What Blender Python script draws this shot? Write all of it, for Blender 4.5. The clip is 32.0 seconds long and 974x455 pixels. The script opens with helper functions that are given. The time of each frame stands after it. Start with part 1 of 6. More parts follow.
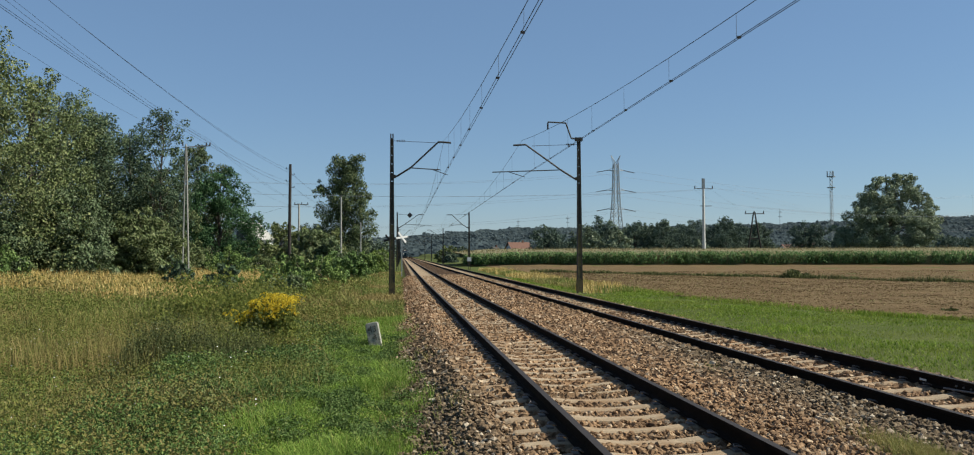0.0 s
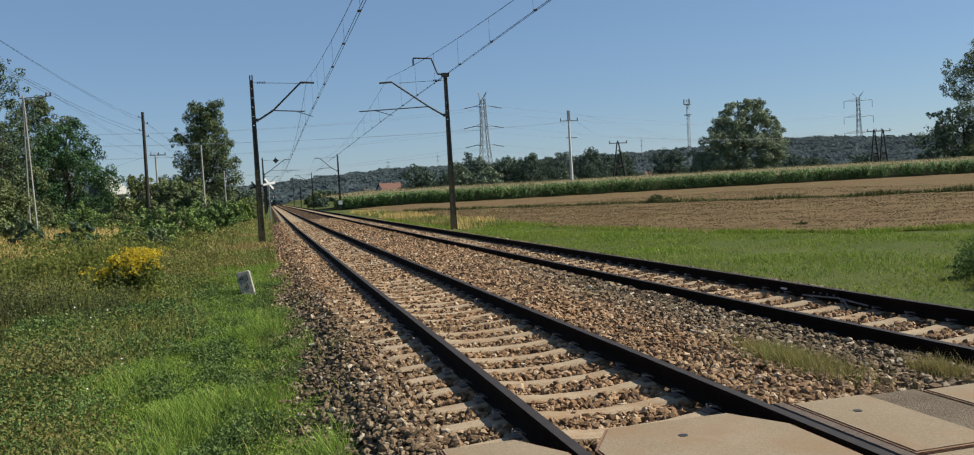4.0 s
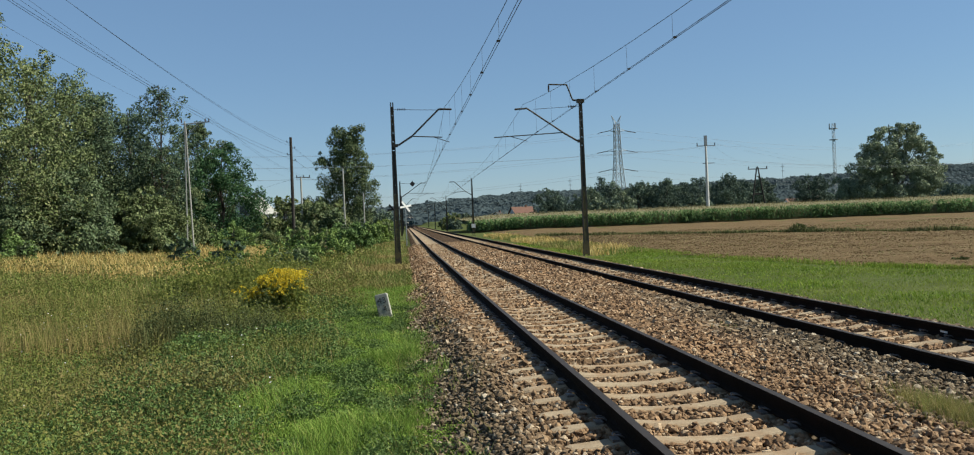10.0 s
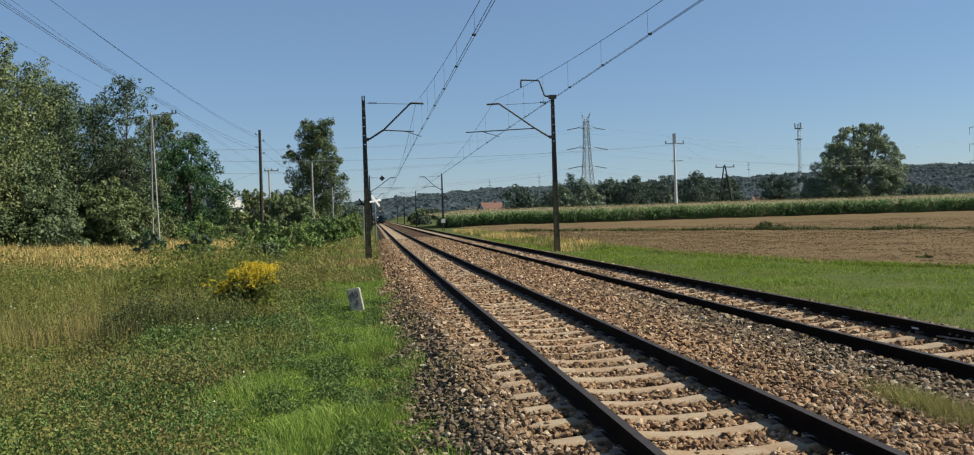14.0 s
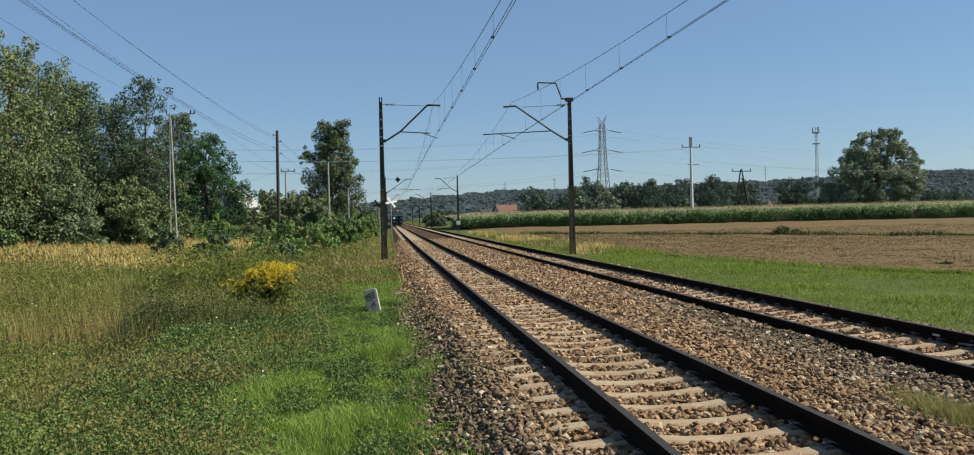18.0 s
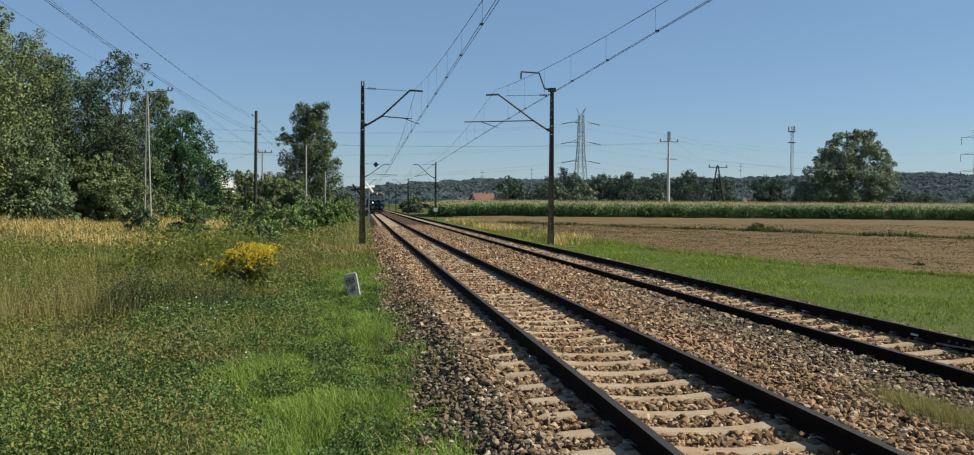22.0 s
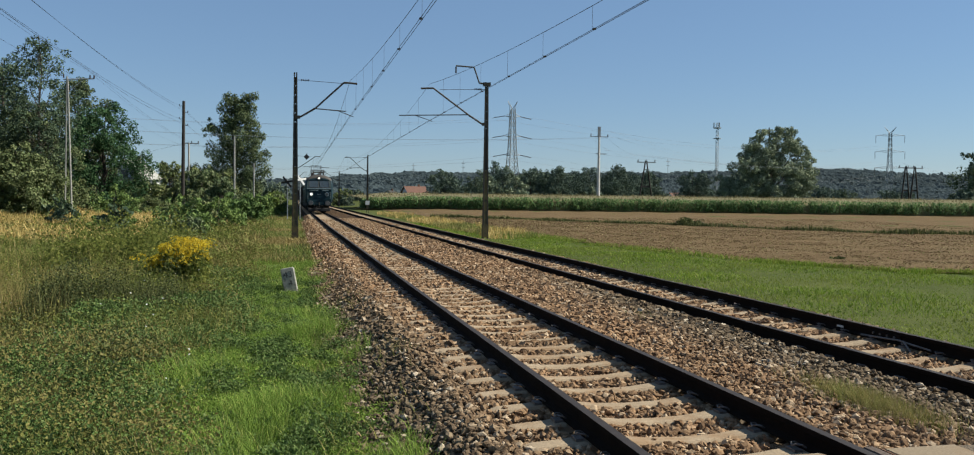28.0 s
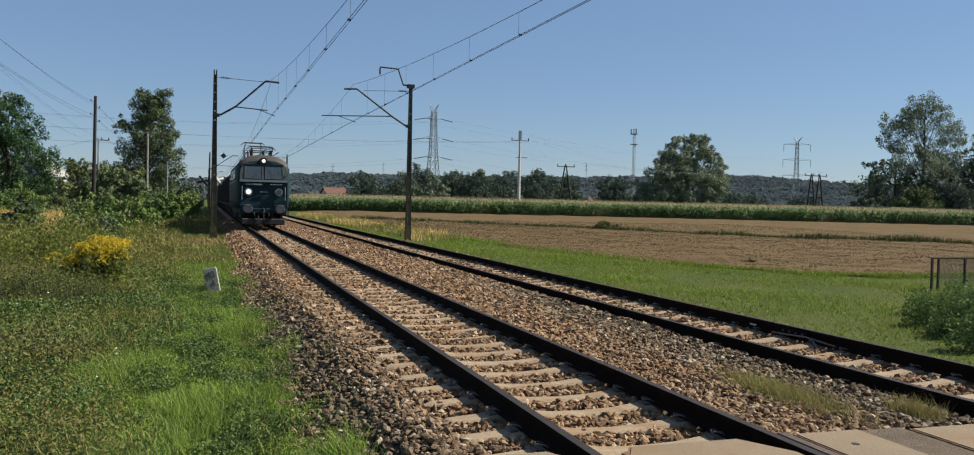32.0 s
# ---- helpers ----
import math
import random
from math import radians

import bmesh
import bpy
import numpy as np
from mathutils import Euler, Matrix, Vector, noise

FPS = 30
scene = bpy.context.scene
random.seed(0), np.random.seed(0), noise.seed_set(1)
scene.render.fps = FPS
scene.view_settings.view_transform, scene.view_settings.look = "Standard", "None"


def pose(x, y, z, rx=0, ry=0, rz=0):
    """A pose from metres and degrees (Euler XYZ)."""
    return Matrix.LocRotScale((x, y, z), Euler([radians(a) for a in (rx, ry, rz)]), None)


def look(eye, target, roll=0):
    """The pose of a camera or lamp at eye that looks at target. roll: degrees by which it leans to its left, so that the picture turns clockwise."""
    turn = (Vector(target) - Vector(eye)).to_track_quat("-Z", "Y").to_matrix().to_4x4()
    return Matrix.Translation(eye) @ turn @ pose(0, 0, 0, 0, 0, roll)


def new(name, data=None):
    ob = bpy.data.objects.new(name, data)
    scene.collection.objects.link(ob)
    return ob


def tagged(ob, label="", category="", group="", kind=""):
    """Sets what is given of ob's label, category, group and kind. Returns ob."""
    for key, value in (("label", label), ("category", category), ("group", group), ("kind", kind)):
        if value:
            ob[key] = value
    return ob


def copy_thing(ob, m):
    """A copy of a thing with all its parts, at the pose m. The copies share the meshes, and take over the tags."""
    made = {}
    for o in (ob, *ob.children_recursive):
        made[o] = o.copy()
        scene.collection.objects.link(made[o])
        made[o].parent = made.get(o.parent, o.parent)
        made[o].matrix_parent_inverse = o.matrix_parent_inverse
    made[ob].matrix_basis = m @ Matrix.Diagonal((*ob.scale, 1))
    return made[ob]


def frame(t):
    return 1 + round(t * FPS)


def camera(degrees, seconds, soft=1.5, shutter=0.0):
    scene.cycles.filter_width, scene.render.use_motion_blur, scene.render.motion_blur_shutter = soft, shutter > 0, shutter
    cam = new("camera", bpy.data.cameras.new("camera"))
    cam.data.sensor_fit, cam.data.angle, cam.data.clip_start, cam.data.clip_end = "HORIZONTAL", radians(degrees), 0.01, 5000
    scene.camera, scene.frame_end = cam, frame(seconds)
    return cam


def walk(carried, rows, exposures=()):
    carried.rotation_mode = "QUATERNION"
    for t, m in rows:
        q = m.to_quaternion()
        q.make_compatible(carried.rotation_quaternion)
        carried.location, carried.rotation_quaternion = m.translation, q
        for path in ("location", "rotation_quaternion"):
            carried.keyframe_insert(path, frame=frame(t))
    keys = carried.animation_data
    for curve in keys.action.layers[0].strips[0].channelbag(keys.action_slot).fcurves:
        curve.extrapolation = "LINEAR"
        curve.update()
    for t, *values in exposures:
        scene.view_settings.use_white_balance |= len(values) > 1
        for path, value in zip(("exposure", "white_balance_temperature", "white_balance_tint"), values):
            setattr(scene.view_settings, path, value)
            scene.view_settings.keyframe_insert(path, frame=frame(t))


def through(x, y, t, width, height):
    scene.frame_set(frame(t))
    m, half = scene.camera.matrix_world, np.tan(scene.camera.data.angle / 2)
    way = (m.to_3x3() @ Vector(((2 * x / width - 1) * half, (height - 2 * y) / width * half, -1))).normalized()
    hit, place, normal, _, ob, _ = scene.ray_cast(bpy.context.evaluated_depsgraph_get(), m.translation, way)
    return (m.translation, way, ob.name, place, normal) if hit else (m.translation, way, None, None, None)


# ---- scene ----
cam = camera(59.3, 32.0, soft=1.1)
PATH = [
    (0, (-2.442, 0.287, 1.643), (-2.242, 2.276, 1.706), -0.2),
    (0.5, (-2.497, 0.29, 1.634), (-2.228, 2.272, 1.675), -0.7),
    (1, (-2.483, 0.312, 1.626), (-2.196, 2.291, 1.637), -1.5),
    (1.5, (-2.39, 0.402, 1.596), (-2.097, 2.38, 1.594), -1.9),
    (2, (-2.48, 0.364, 1.597), (-2.183, 2.342, 1.595), -1.6),
    (2.5, (-2.554, 0.385, 1.617), (-2.256, 2.363, 1.628), -1.6),
    (3, (-2.538, 0.455, 1.582), (-2.227, 2.43, 1.55), -2.1),
    (3.5, (-2.458, 0.499, 1.571), (-1.998, 2.445, 1.516), -2.4),
    (4, (-2.447, 0.51, 1.58), (-1.958, 2.448, 1.492), -3.3),
    (4.5, (-2.471, 0.586, 1.562), (-2.196, 2.563, 1.432), -3.0),
    (6.5, (-2.494, 0.53, 1.594), (-2.276, 2.516, 1.491), 0.1),
    (7, (-2.492, 0.544, 1.591), (-2.278, 2.53, 1.503), 0.1),
    (7.5, (-2.513, 0.531, 1.594), (-2.307, 2.519, 1.522), -0.0),
    (8, (-2.515, 0.528, 1.585), (-2.304, 2.516, 1.524), 0.1),
    (8.5, (-2.503, 0.52, 1.577), (-2.271, 2.505, 1.519), -0.3),
    (9, (-2.471, 0.501, 1.614), (-2.224, 2.485, 1.564), -1.9),
    (9.5, (-2.48, 0.556, 1.643), (-2.232, 2.541, 1.609), -2.5),
    (10, (-2.51, 0.506, 1.672), (-2.319, 2.496, 1.655), -2.4),
    (10.5, (-2.512, 0.57, 1.665), (-2.322, 2.56, 1.718), -3.7),
    (11, (-2.553, 0.516, 1.67), (-2.359, 2.505, 1.725), -2.8),
    (11.5, (-2.592, 0.414, 1.69), (-2.422, 2.404, 1.796), -2.6),
    (12, (-2.611, 0.468, 1.67), (-2.422, 2.458, 1.716), -2.0),
    (12.5, (-2.534, 0.493, 1.661), (-2.244, 2.471, 1.724), -1.8),
    (13, (-2.573, 0.589, 1.654), (-2.221, 2.558, 1.655), -1.5),
    (13.5, (-2.596, 0.607, 1.65), (-2.33, 2.59, 1.625), -0.8),
    (14, (-2.622, 0.598, 1.656), (-2.359, 2.581, 1.626), -1.9),
    (14.5, (-2.586, 0.636, 1.656), (-2.32, 2.618, 1.634), -2.1),
    (15, (-2.63, 0.619, 1.652), (-2.382, 2.604, 1.639), -1.9),
    (15.5, (-2.593, 0.625, 1.668), (-2.363, 2.611, 1.617), -1.3),
    (17.5, (-2.641, 0.596, 1.656), (-2.414, 2.583, 1.627), -1.6),
    (18, (-2.678, 0.587, 1.658), (-2.449, 2.574, 1.634), -1.4),
    (18.5, (-2.692, 0.561, 1.656), (-2.453, 2.547, 1.628), -0.9),
    (19, (-2.73, 0.579, 1.66), (-2.468, 2.562, 1.629), -0.8),
    (19.5, (-2.7, 0.611, 1.656), (-2.42, 2.591, 1.634), -0.4),
    (20, (-2.714, 0.638, 1.659), (-2.408, 2.614, 1.653), 1.9),
    (20.5, (-2.782, 0.698, 1.637), (-2.532, 2.682, 1.611), 0.3),
    (21, (-2.833, 0.627, 1.653), (-2.63, 2.616, 1.641), 0.3),
    (21.5, (-2.859, 0.64, 1.651), (-2.632, 2.627, 1.623), 0.6),
    (22, (-2.837, 0.634, 1.65), (-2.552, 2.613, 1.598), 0.4),
    (22.5, (-2.826, 0.642, 1.661), (-2.474, 2.611, 1.612), 0.5),
    (23, (-2.81, 0.629, 1.669), (-2.424, 2.591, 1.603), 0.8),
    (23.5, (-2.806, 0.63, 1.656), (-2.398, 2.587, 1.59), 0.9),
    (24, (-2.808, 0.633, 1.655), (-2.407, 2.589, 1.54), 0.9),
    (24.5, (-2.834, 0.647, 1.644), (-2.53, 2.62, 1.527), -0.1),
    (25, (-2.864, 0.619, 1.659), (-2.58, 2.596, 1.555), 0.6),
    (25.5, (-2.872, 0.612, 1.659), (-2.562, 2.585, 1.566), 0.3),
    (26, (-2.828, 0.579, 1.656), (-2.469, 2.544, 1.567), 0.3),
    (26.5, (-2.898, 0.599, 1.681), (-2.503, 2.558, 1.6), -0.1),
    (28.5, (-3.045, 0.526, 1.678), (-2.585, 2.472, 1.626), 1.1),
    (29, (-2.975, 0.485, 1.659), (-2.501, 2.428, 1.629), 1.5),
    (29.5, (-3.053, 0.459, 1.659), (-2.579, 2.402, 1.606), 2.0),
    (30, (-3.115, 0.434, 1.659), (-2.631, 2.374, 1.609), 1.8),
    (30.5, (-3.176, 0.408, 1.665), (-2.65, 2.337, 1.625), 1.5),
    (31, (-3.121, 0.37, 1.657), (-2.565, 2.291, 1.617), 1.7),
    (31.5, (-3.23, 0.372, 1.66), (-2.651, 2.286, 1.602), 1.5),
    (32, (-3.245, 0.361, 1.66), (-2.622, 2.261, 1.603), 1.3),
]
# the camera adjusts its exposure and white balance a little on the way
GAIN = [(0.0, 0.76, 6434.0, 5.4), (1.0, 0.74, 6500.0, 10.0), (3.0, 0.73, 6484.0, 8.8), (4.0, 0.75, 6467.0, 7.7), (7.0, 0.85, 6384.0, 1.9), (8.0, 0.85, 6384.0, 1.9), (9.0, 0.73, 6401.0, 3.1), (10.0, 0.82, 6401.0, 3.1), (11.0, 0.74, 6450.0, 6.5), (12.0, 0.75, 6500.0, 10.0), (13.0, 0.74, 6541.0, 12.9), (14.0, 0.82, 6459.0, 7.1), (15.0, 0.82, 6418.0, 4.2), (18.0, 0.86, 6434.0, 5.4), (20.0, 0.75, 6396.0, 2.8), (21.0, 0.80, 6434.0, 5.4), (22.0, 0.82, 6439.0, 5.7), (25.0, 0.82, 6384.0, 1.9), (26.0, 0.84, 6396.0, 2.8), (29.0, 0.77, 6478.0, 8.5), (30.0, 0.85, 6500.0, 10.0), (31.0, 0.74, 6478.0, 8.5), (32.0, 0.76, 6500.0, 10.0)]
walk(cam, [(t, look(eye, target, roll)) for t, eye, target, roll in PATH], GAIN)

# ---- light: clear late-summer day, sun on the field side ----
SUN_ELEV, SUN_AZ = 43.0, -7.0        # height; degrees ahead of the +x side
world = bpy.data.worlds.new("sky")
scene.world = world
world.use_nodes = True
wn = world.node_tree.nodes
sky = wn.new("ShaderNodeTexSky")
sky.sky_type = "NISHITA"
sky.sun_disc = False
sky.sun_elevation = radians(SUN_ELEV)
sky.sun_rotation = radians(90 - SUN_AZ)
sky.air_density, sky.dust_density, sky.ozone_density = 1.0, 0.1, 3.5
tint = wn.new("ShaderNodeMix")
tint.data_type, tint.blend_type = "RGBA", "MULTIPLY"
tint.inputs[0].default_value = 1.0
tint.inputs[7].default_value = (0.94, 1.0, 1.08, 1)
world.node_tree.links.new(sky.outputs[0], tint.inputs[6])
haze = wn.new("ShaderNodeMix")
haze.data_type = "RGBA"
haze.inputs[0].default_value = 0.38
haze.inputs[7].default_value = (2.75, 4.3, 6.9, 1)
world.node_tree.links.new(tint.outputs[2], haze.inputs[6])
world.node_tree.links.new(haze.outputs[2], wn["Background"].inputs[0])
wn["Background"].inputs[1].default_value = 0.051
sun_data = bpy.data.lights.new("sun", "SUN")
sun_data.energy, sun_data.angle, sun_data.color = 5.0, radians(0.6), (1.0, 0.93, 0.82)
sun = new("sun", sun_data)
sdir = Vector((math.cos(radians(SUN_AZ)) * math.cos(radians(SUN_ELEV)), math.sin(radians(SUN_AZ)) * math.cos(radians(SUN_ELEV)), math.sin(radians(SUN_ELEV))))
sun.matrix_world = look(sdir * 60, (0, 0, 0))

# ---- materials ----


def ramp(nt, fac, stops):
    r = nt.nodes.new("ShaderNodeValToRGB")
    el = r.color_ramp.elements
    while len(el) < len(stops):
        el.new(0.5)
    for e, (p, c) in zip(el, stops):
        e.position, e.color = p, (*c, 1)
    nt.links.new(fac, r.inputs[0])
    return r.outputs[0]


def noise_tex(nt, vec, scale, detail=3.0, rough=0.55):
    n = nt.nodes.new("ShaderNodeTexNoise")
    n.inputs["Scale"].default_value, n.inputs["Detail"].default_value, n.inputs["Roughness"].default_value = scale, detail, rough
    nt.links.new(vec, n.inputs["Vector"])
    return n.outputs["Fac"]


def mixc(nt, fac, a, b, mode="MIX"):
    m = nt.nodes.new("ShaderNodeMix")
    m.data_type, m.blend_type = "RGBA", mode
    for sock, v in ((m.inputs[0], fac), (m.inputs[6], a), (m.inputs[7], b)):
        if isinstance(v, (int, float)):
            sock.default_value = v
        elif isinstance(v, tuple):
            sock.default_value = (*v, 1)
        else:
            nt.links.new(v, sock)
    return m.outputs[2]


def begin(name, local=False):
    m = bpy.data.materials.new(name)
    m.use_nodes = True
    nt = m.node_tree
    if local:
        co = nt.nodes.new("ShaderNodeTexCoord").outputs["Object"]
    else:
        co = nt.nodes.new("ShaderNodeNewGeometry").outputs["Position"]
    return m, nt, co, nt.nodes["Principled BSDF"]


def bumped(nt, bsdf, height, strength, dist):
    b = nt.nodes.new("ShaderNodeBump")
    b.inputs["Strength"].default_value, b.inputs["Distance"].default_value = strength, dist
    nt.links.new(height, b.inputs["Height"])
    nt.links.new(b.outputs[0], bsdf.inputs["Normal"])


def surface(name, dark, light, scale=4.0, fine=40.0, rough=0.8, metal=0.0, bump=0.4, dist=0.01, stain=None, stain_scale=1.0, local=False, spec=0.5):
    """Two-scale mottled surface: broad patches, fine grain, an optional stain colour."""
    m, nt, co, bsdf = begin(name, local)
    a = noise_tex(nt, co, scale, 4)
    g = noise_tex(nt, co, fine, 3)
    col = ramp(nt, a, [(0.3, dark), (0.7, light)])
    col = mixc(nt, 0.35, col, ramp(nt, g, [(0.3, tuple(c * 0.55 for c in dark)), (0.7, tuple(min(1, c * 1.25) for c in light))]))
    if stain:
        s = ramp(nt, noise_tex(nt, co, stain_scale, 5, 0.65), [(0.48, (0, 0, 0)), (0.66, (1, 1, 1))])
        col = mixc(nt, s, col, stain)
    nt.links.new(col, bsdf.inputs["Base Color"])
    bsdf.inputs["Roughness"].default_value = rough
    bsdf.inputs["Metallic"].default_value = metal
    bsdf.inputs["Specular IOR Level"].default_value = spec
    bumped(nt, bsdf, g, bump, dist)
    return m


def foliage(name, stops, patch=0.35, tint=None, tint_scale=0.08, rough=0.6, through=0.32, vary=False):
    """Leaves and blades: each island takes its own colour from the stops, broad patches shift it, light passes through."""
    m, nt, co, bsdf = begin(name)
    geo = nt.nodes.new("ShaderNodeNewGeometry")
    col = ramp(nt, geo.outputs["Random Per Island"], stops)
    p = noise_tex(nt, co, patch, 3)
    col = mixc(nt, ramp(nt, p, [(0.35, (0, 0, 0)), (0.7, (0.5, 0.5, 0.5))]), col, tuple(c * 0.8 for c in stops[0][1]))
    if vary:
        oi = nt.nodes.new("ShaderNodeObjectInfo")
        col = mixc(nt, 1.0, col, ramp(nt, oi.outputs["Random"], [(0.0, (0.82, 0.88, 1.0)), (0.5, (1.0, 1.0, 1.0)), (1.0, (1.14, 1.05, 0.9))]), "MULTIPLY")
    if tint:
        f = ramp(nt, noise_tex(nt, co, tint_scale, 4), [(0.46, (0, 0, 0)), (0.62, (0.85, 0.85, 0.85))])
        col = mixc(nt, f, col, tint)
    nt.links.new(col, bsdf.inputs["Base Color"])
    bsdf.inputs["Roughness"].default_value = rough
    bsdf.inputs["Specular IOR Level"].default_value = 0.05
    tr = nt.nodes.new("ShaderNodeBsdfTranslucent")
    nt.links.new(col, tr.inputs[0])
    mx = nt.nodes.new("ShaderNodeMixShader")
    mx.inputs[0].default_value = through
    out = nt.nodes["Material Output"]
    nt.links.new(bsdf.outputs[0], mx.inputs[1])
    nt.links.new(tr.outputs[0], mx.inputs[2])
    nt.links.new(mx.outputs[0], out.inputs[0])
    return m


def glow(name, color, strength):
    m, nt, co, bsdf = begin(name)
    bsdf.inputs["Base Color"].default_value = (*color, 1)
    bsdf.inputs["Emission Color"].default_value = (*color, 1)
    bsdf.inputs["Emission Strength"].default_value = strength
    return m


def ballast_material(name="ballast_stone", cells=False):
    """Crushed stone: grey rubble, stained tan and rust by brake dust along both tracks."""
    m, nt, co, bsdf = begin(name)
    geo = nt.nodes.new("ShaderNodeNewGeometry")
    rnd = geo.outputs["Random Per Island"]
    if cells:
        vor = nt.nodes.new("ShaderNodeTexVoronoi")
        vor.inputs["Scale"].default_value = 13.0
        nt.links.new(co, vor.inputs["Vector"])
        sp = nt.nodes.new("ShaderNodeSeparateColor")
        nt.links.new(vor.outputs["Color"], sp.inputs[0])
        rnd = sp.outputs[0]
    grey = ramp(nt, rnd, [(0.0, (0.018, 0.013, 0.008)), (0.3, (0.050, 0.036, 0.021)), (0.65, (0.098, 0.073, 0.043)), (0.88, (0.190, 0.150, 0.098)), (1.0, (0.46, 0.40, 0.31))])
    rust = ramp(nt, rnd, [(0.0, (0.075, 0.034, 0.013)), (0.4, (0.182, 0.098, 0.046)), (0.8, (0.280, 0.165, 0.084)), (1.0, (0.46, 0.35, 0.23))])
    sep = nt.nodes.new("ShaderNodeSeparateXYZ")
    nt.links.new(co, sep.inputs[0])

    def near(x0, w):
        a = nt.nodes.new("ShaderNodeMath")
        a.operation = "SUBTRACT"
        nt.links.new(sep.outputs[0], a.inputs[0])
        a.inputs[1].default_value = x0
        b = nt.nodes.new("ShaderNodeMath")
        b.operation = "ABSOLUTE"
        nt.links.new(a.outputs[0], b.inputs[0])
        wide = nt.nodes.new("ShaderNodeMapRange")
        for q, val in zip(range(1, 5), (12.0, 34.0, 0.0, 1.5)):
            wide.inputs[q].default_value = val
        nt.links.new(sep.outputs[1], wide.inputs[0])
        e = nt.nodes.new("ShaderNodeMath")
        e.operation = "SUBTRACT"
        nt.links.new(b.outputs[0], e.inputs[0])
        nt.links.new(wide.outputs[0], e.inputs[1])
        b = e
        c = nt.nodes.new("ShaderNodeMapRange")
        c.inputs[1].default_value, c.inputs[2].default_value, c.inputs[3].default_value, c.inputs[4].default_value = w * 0.75, w * 1.25, 1.0, 0.0
        nt.links.new(b.outputs[0], c.inputs[0])
        return c.outputs[0]

    add = nt.nodes.new("ShaderNodeMath")
    add.operation = "MAXIMUM"
    nt.links.new(near(0.35, 1.75), add.inputs[0])
    nt.links.new(near(4.0, 0.7), add.inputs[1])
    patch = nt.nodes.new("ShaderNodeMath")
    patch.operation = "MULTIPLY"
    nt.links.new(add.outputs[0], patch.inputs[0])
    nt.links.new(ramp(nt, noise_tex(nt, co, 0.5, 4), [(0.3, (0.62, 0.62, 0.62)), (0.6, (1, 1, 1))]), patch.inputs[1])
    col = mixc(nt, patch.outputs[0], grey, rust)
    g = noise_tex(nt, co, 60, 3)
    col = mixc(nt, 0.3, col, ramp(nt, g, [(0.3, (0.06, 0.045, 0.03)), (0.7, (0.40, 0.29, 0.19))]))
    nt.links.new(col, bsdf.inputs["Base Color"])
    bsdf.inputs["Roughness"].default_value = 0.9
    bsdf.inputs["Specular IOR Level"].default_value = 0.1
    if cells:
        # packed bed darkened in its colour for the shade between loose stones
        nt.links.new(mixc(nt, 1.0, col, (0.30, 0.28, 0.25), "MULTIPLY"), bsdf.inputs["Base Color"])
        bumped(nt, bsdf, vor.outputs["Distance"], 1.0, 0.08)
    else:
        bumped(nt, bsdf, g, 0.5, 0.01)
    return m


STONE = ballast_material()
STONEBED = ballast_material("ballast_packed_shaded", True)
SOIL = surface("meadow_soil", (0.046, 0.062, 0.017), (0.084, 0.094, 0.030), 0.6, 14, 0.95, bump=0.8, dist=0.05, spec=0.05)
PLOUGHED = surface("ploughed_soil", (0.079, 0.051, 0.023), (0.145, 0.099, 0.052), 0.22, 5.0, 0.95, bump=1.0, dist=0.12, stain=(0.118, 0.086, 0.042), stain_scale=0.35, spec=0.06)
CONCRETE = surface("sleeper_concrete", (0.217, 0.164, 0.108), (0.323, 0.251, 0.168), 3.0, 60, 0.9, spec=0.15, stain=(0.224, 0.145, 0.082), stain_scale=2.0)
SLAB = surface("slab_concrete", (0.180, 0.139, 0.090), (0.227, 0.178, 0.121), 1.5, 70, 0.9, stain=(0.190, 0.132, 0.079), stain_scale=1.2, bump=0.3, spec=0.15)
STEEL = surface("slab_edge_steel", (0.146, 0.073, 0.037), (0.241, 0.131, 0.073), 6, 80, 0.7, metal=0.3)
# rust brown, darkened to near black for the shade on the rail sides
RAIL = surface("rail_steel_rusty_shaded", (0.007, 0.005, 0.003), (0.016, 0.010, 0.007), 5, 60, 0.95, spec=0.08)
RAILTOP = surface("rail_head_worn", (0.022, 0.017, 0.015), (0.040, 0.033, 0.028), 8, 90, 0.65, metal=0.2, bump=0.05, spec=0.25)
MAST = surface("mast_steel_painted", (0.014, 0.015, 0.012), (0.030, 0.030, 0.024), 2, 40, 0.7, metal=0.2, stain=(0.036, 0.026, 0.014), stain_scale=1.5)
# lighter khaki: sunlight on the mast's inner face, put into the colour
MASTINNERLIT = surface("mast_inner_sunlit_khaki", (0.065, 0.052, 0.018), (0.12, 0.095, 0.034), 3, 40, 0.8, stain=(0.035, 0.03, 0.018), stain_scale=4)
MASTFOOT = surface("mast_foot_rusty_yellow", (0.05, 0.038, 0.012), (0.10, 0.075, 0.022), 3, 40, 0.8, stain=(0.02, 0.018, 0.012), stain_scale=3)
WIRE = surface("wire_dark", (0.015, 0.016, 0.018), (0.022, 0.022, 0.022), 3, 30, 0.6)
WIREFAR = surface("wire_aluminium", (0.120, 0.140, 0.160), (0.160, 0.180, 0.200), 3, 30, 0.6)
INSUL = surface("insulator_brown", (0.022, 0.013, 0.009), (0.037, 0.022, 0.015), 9, 60, 0.3)
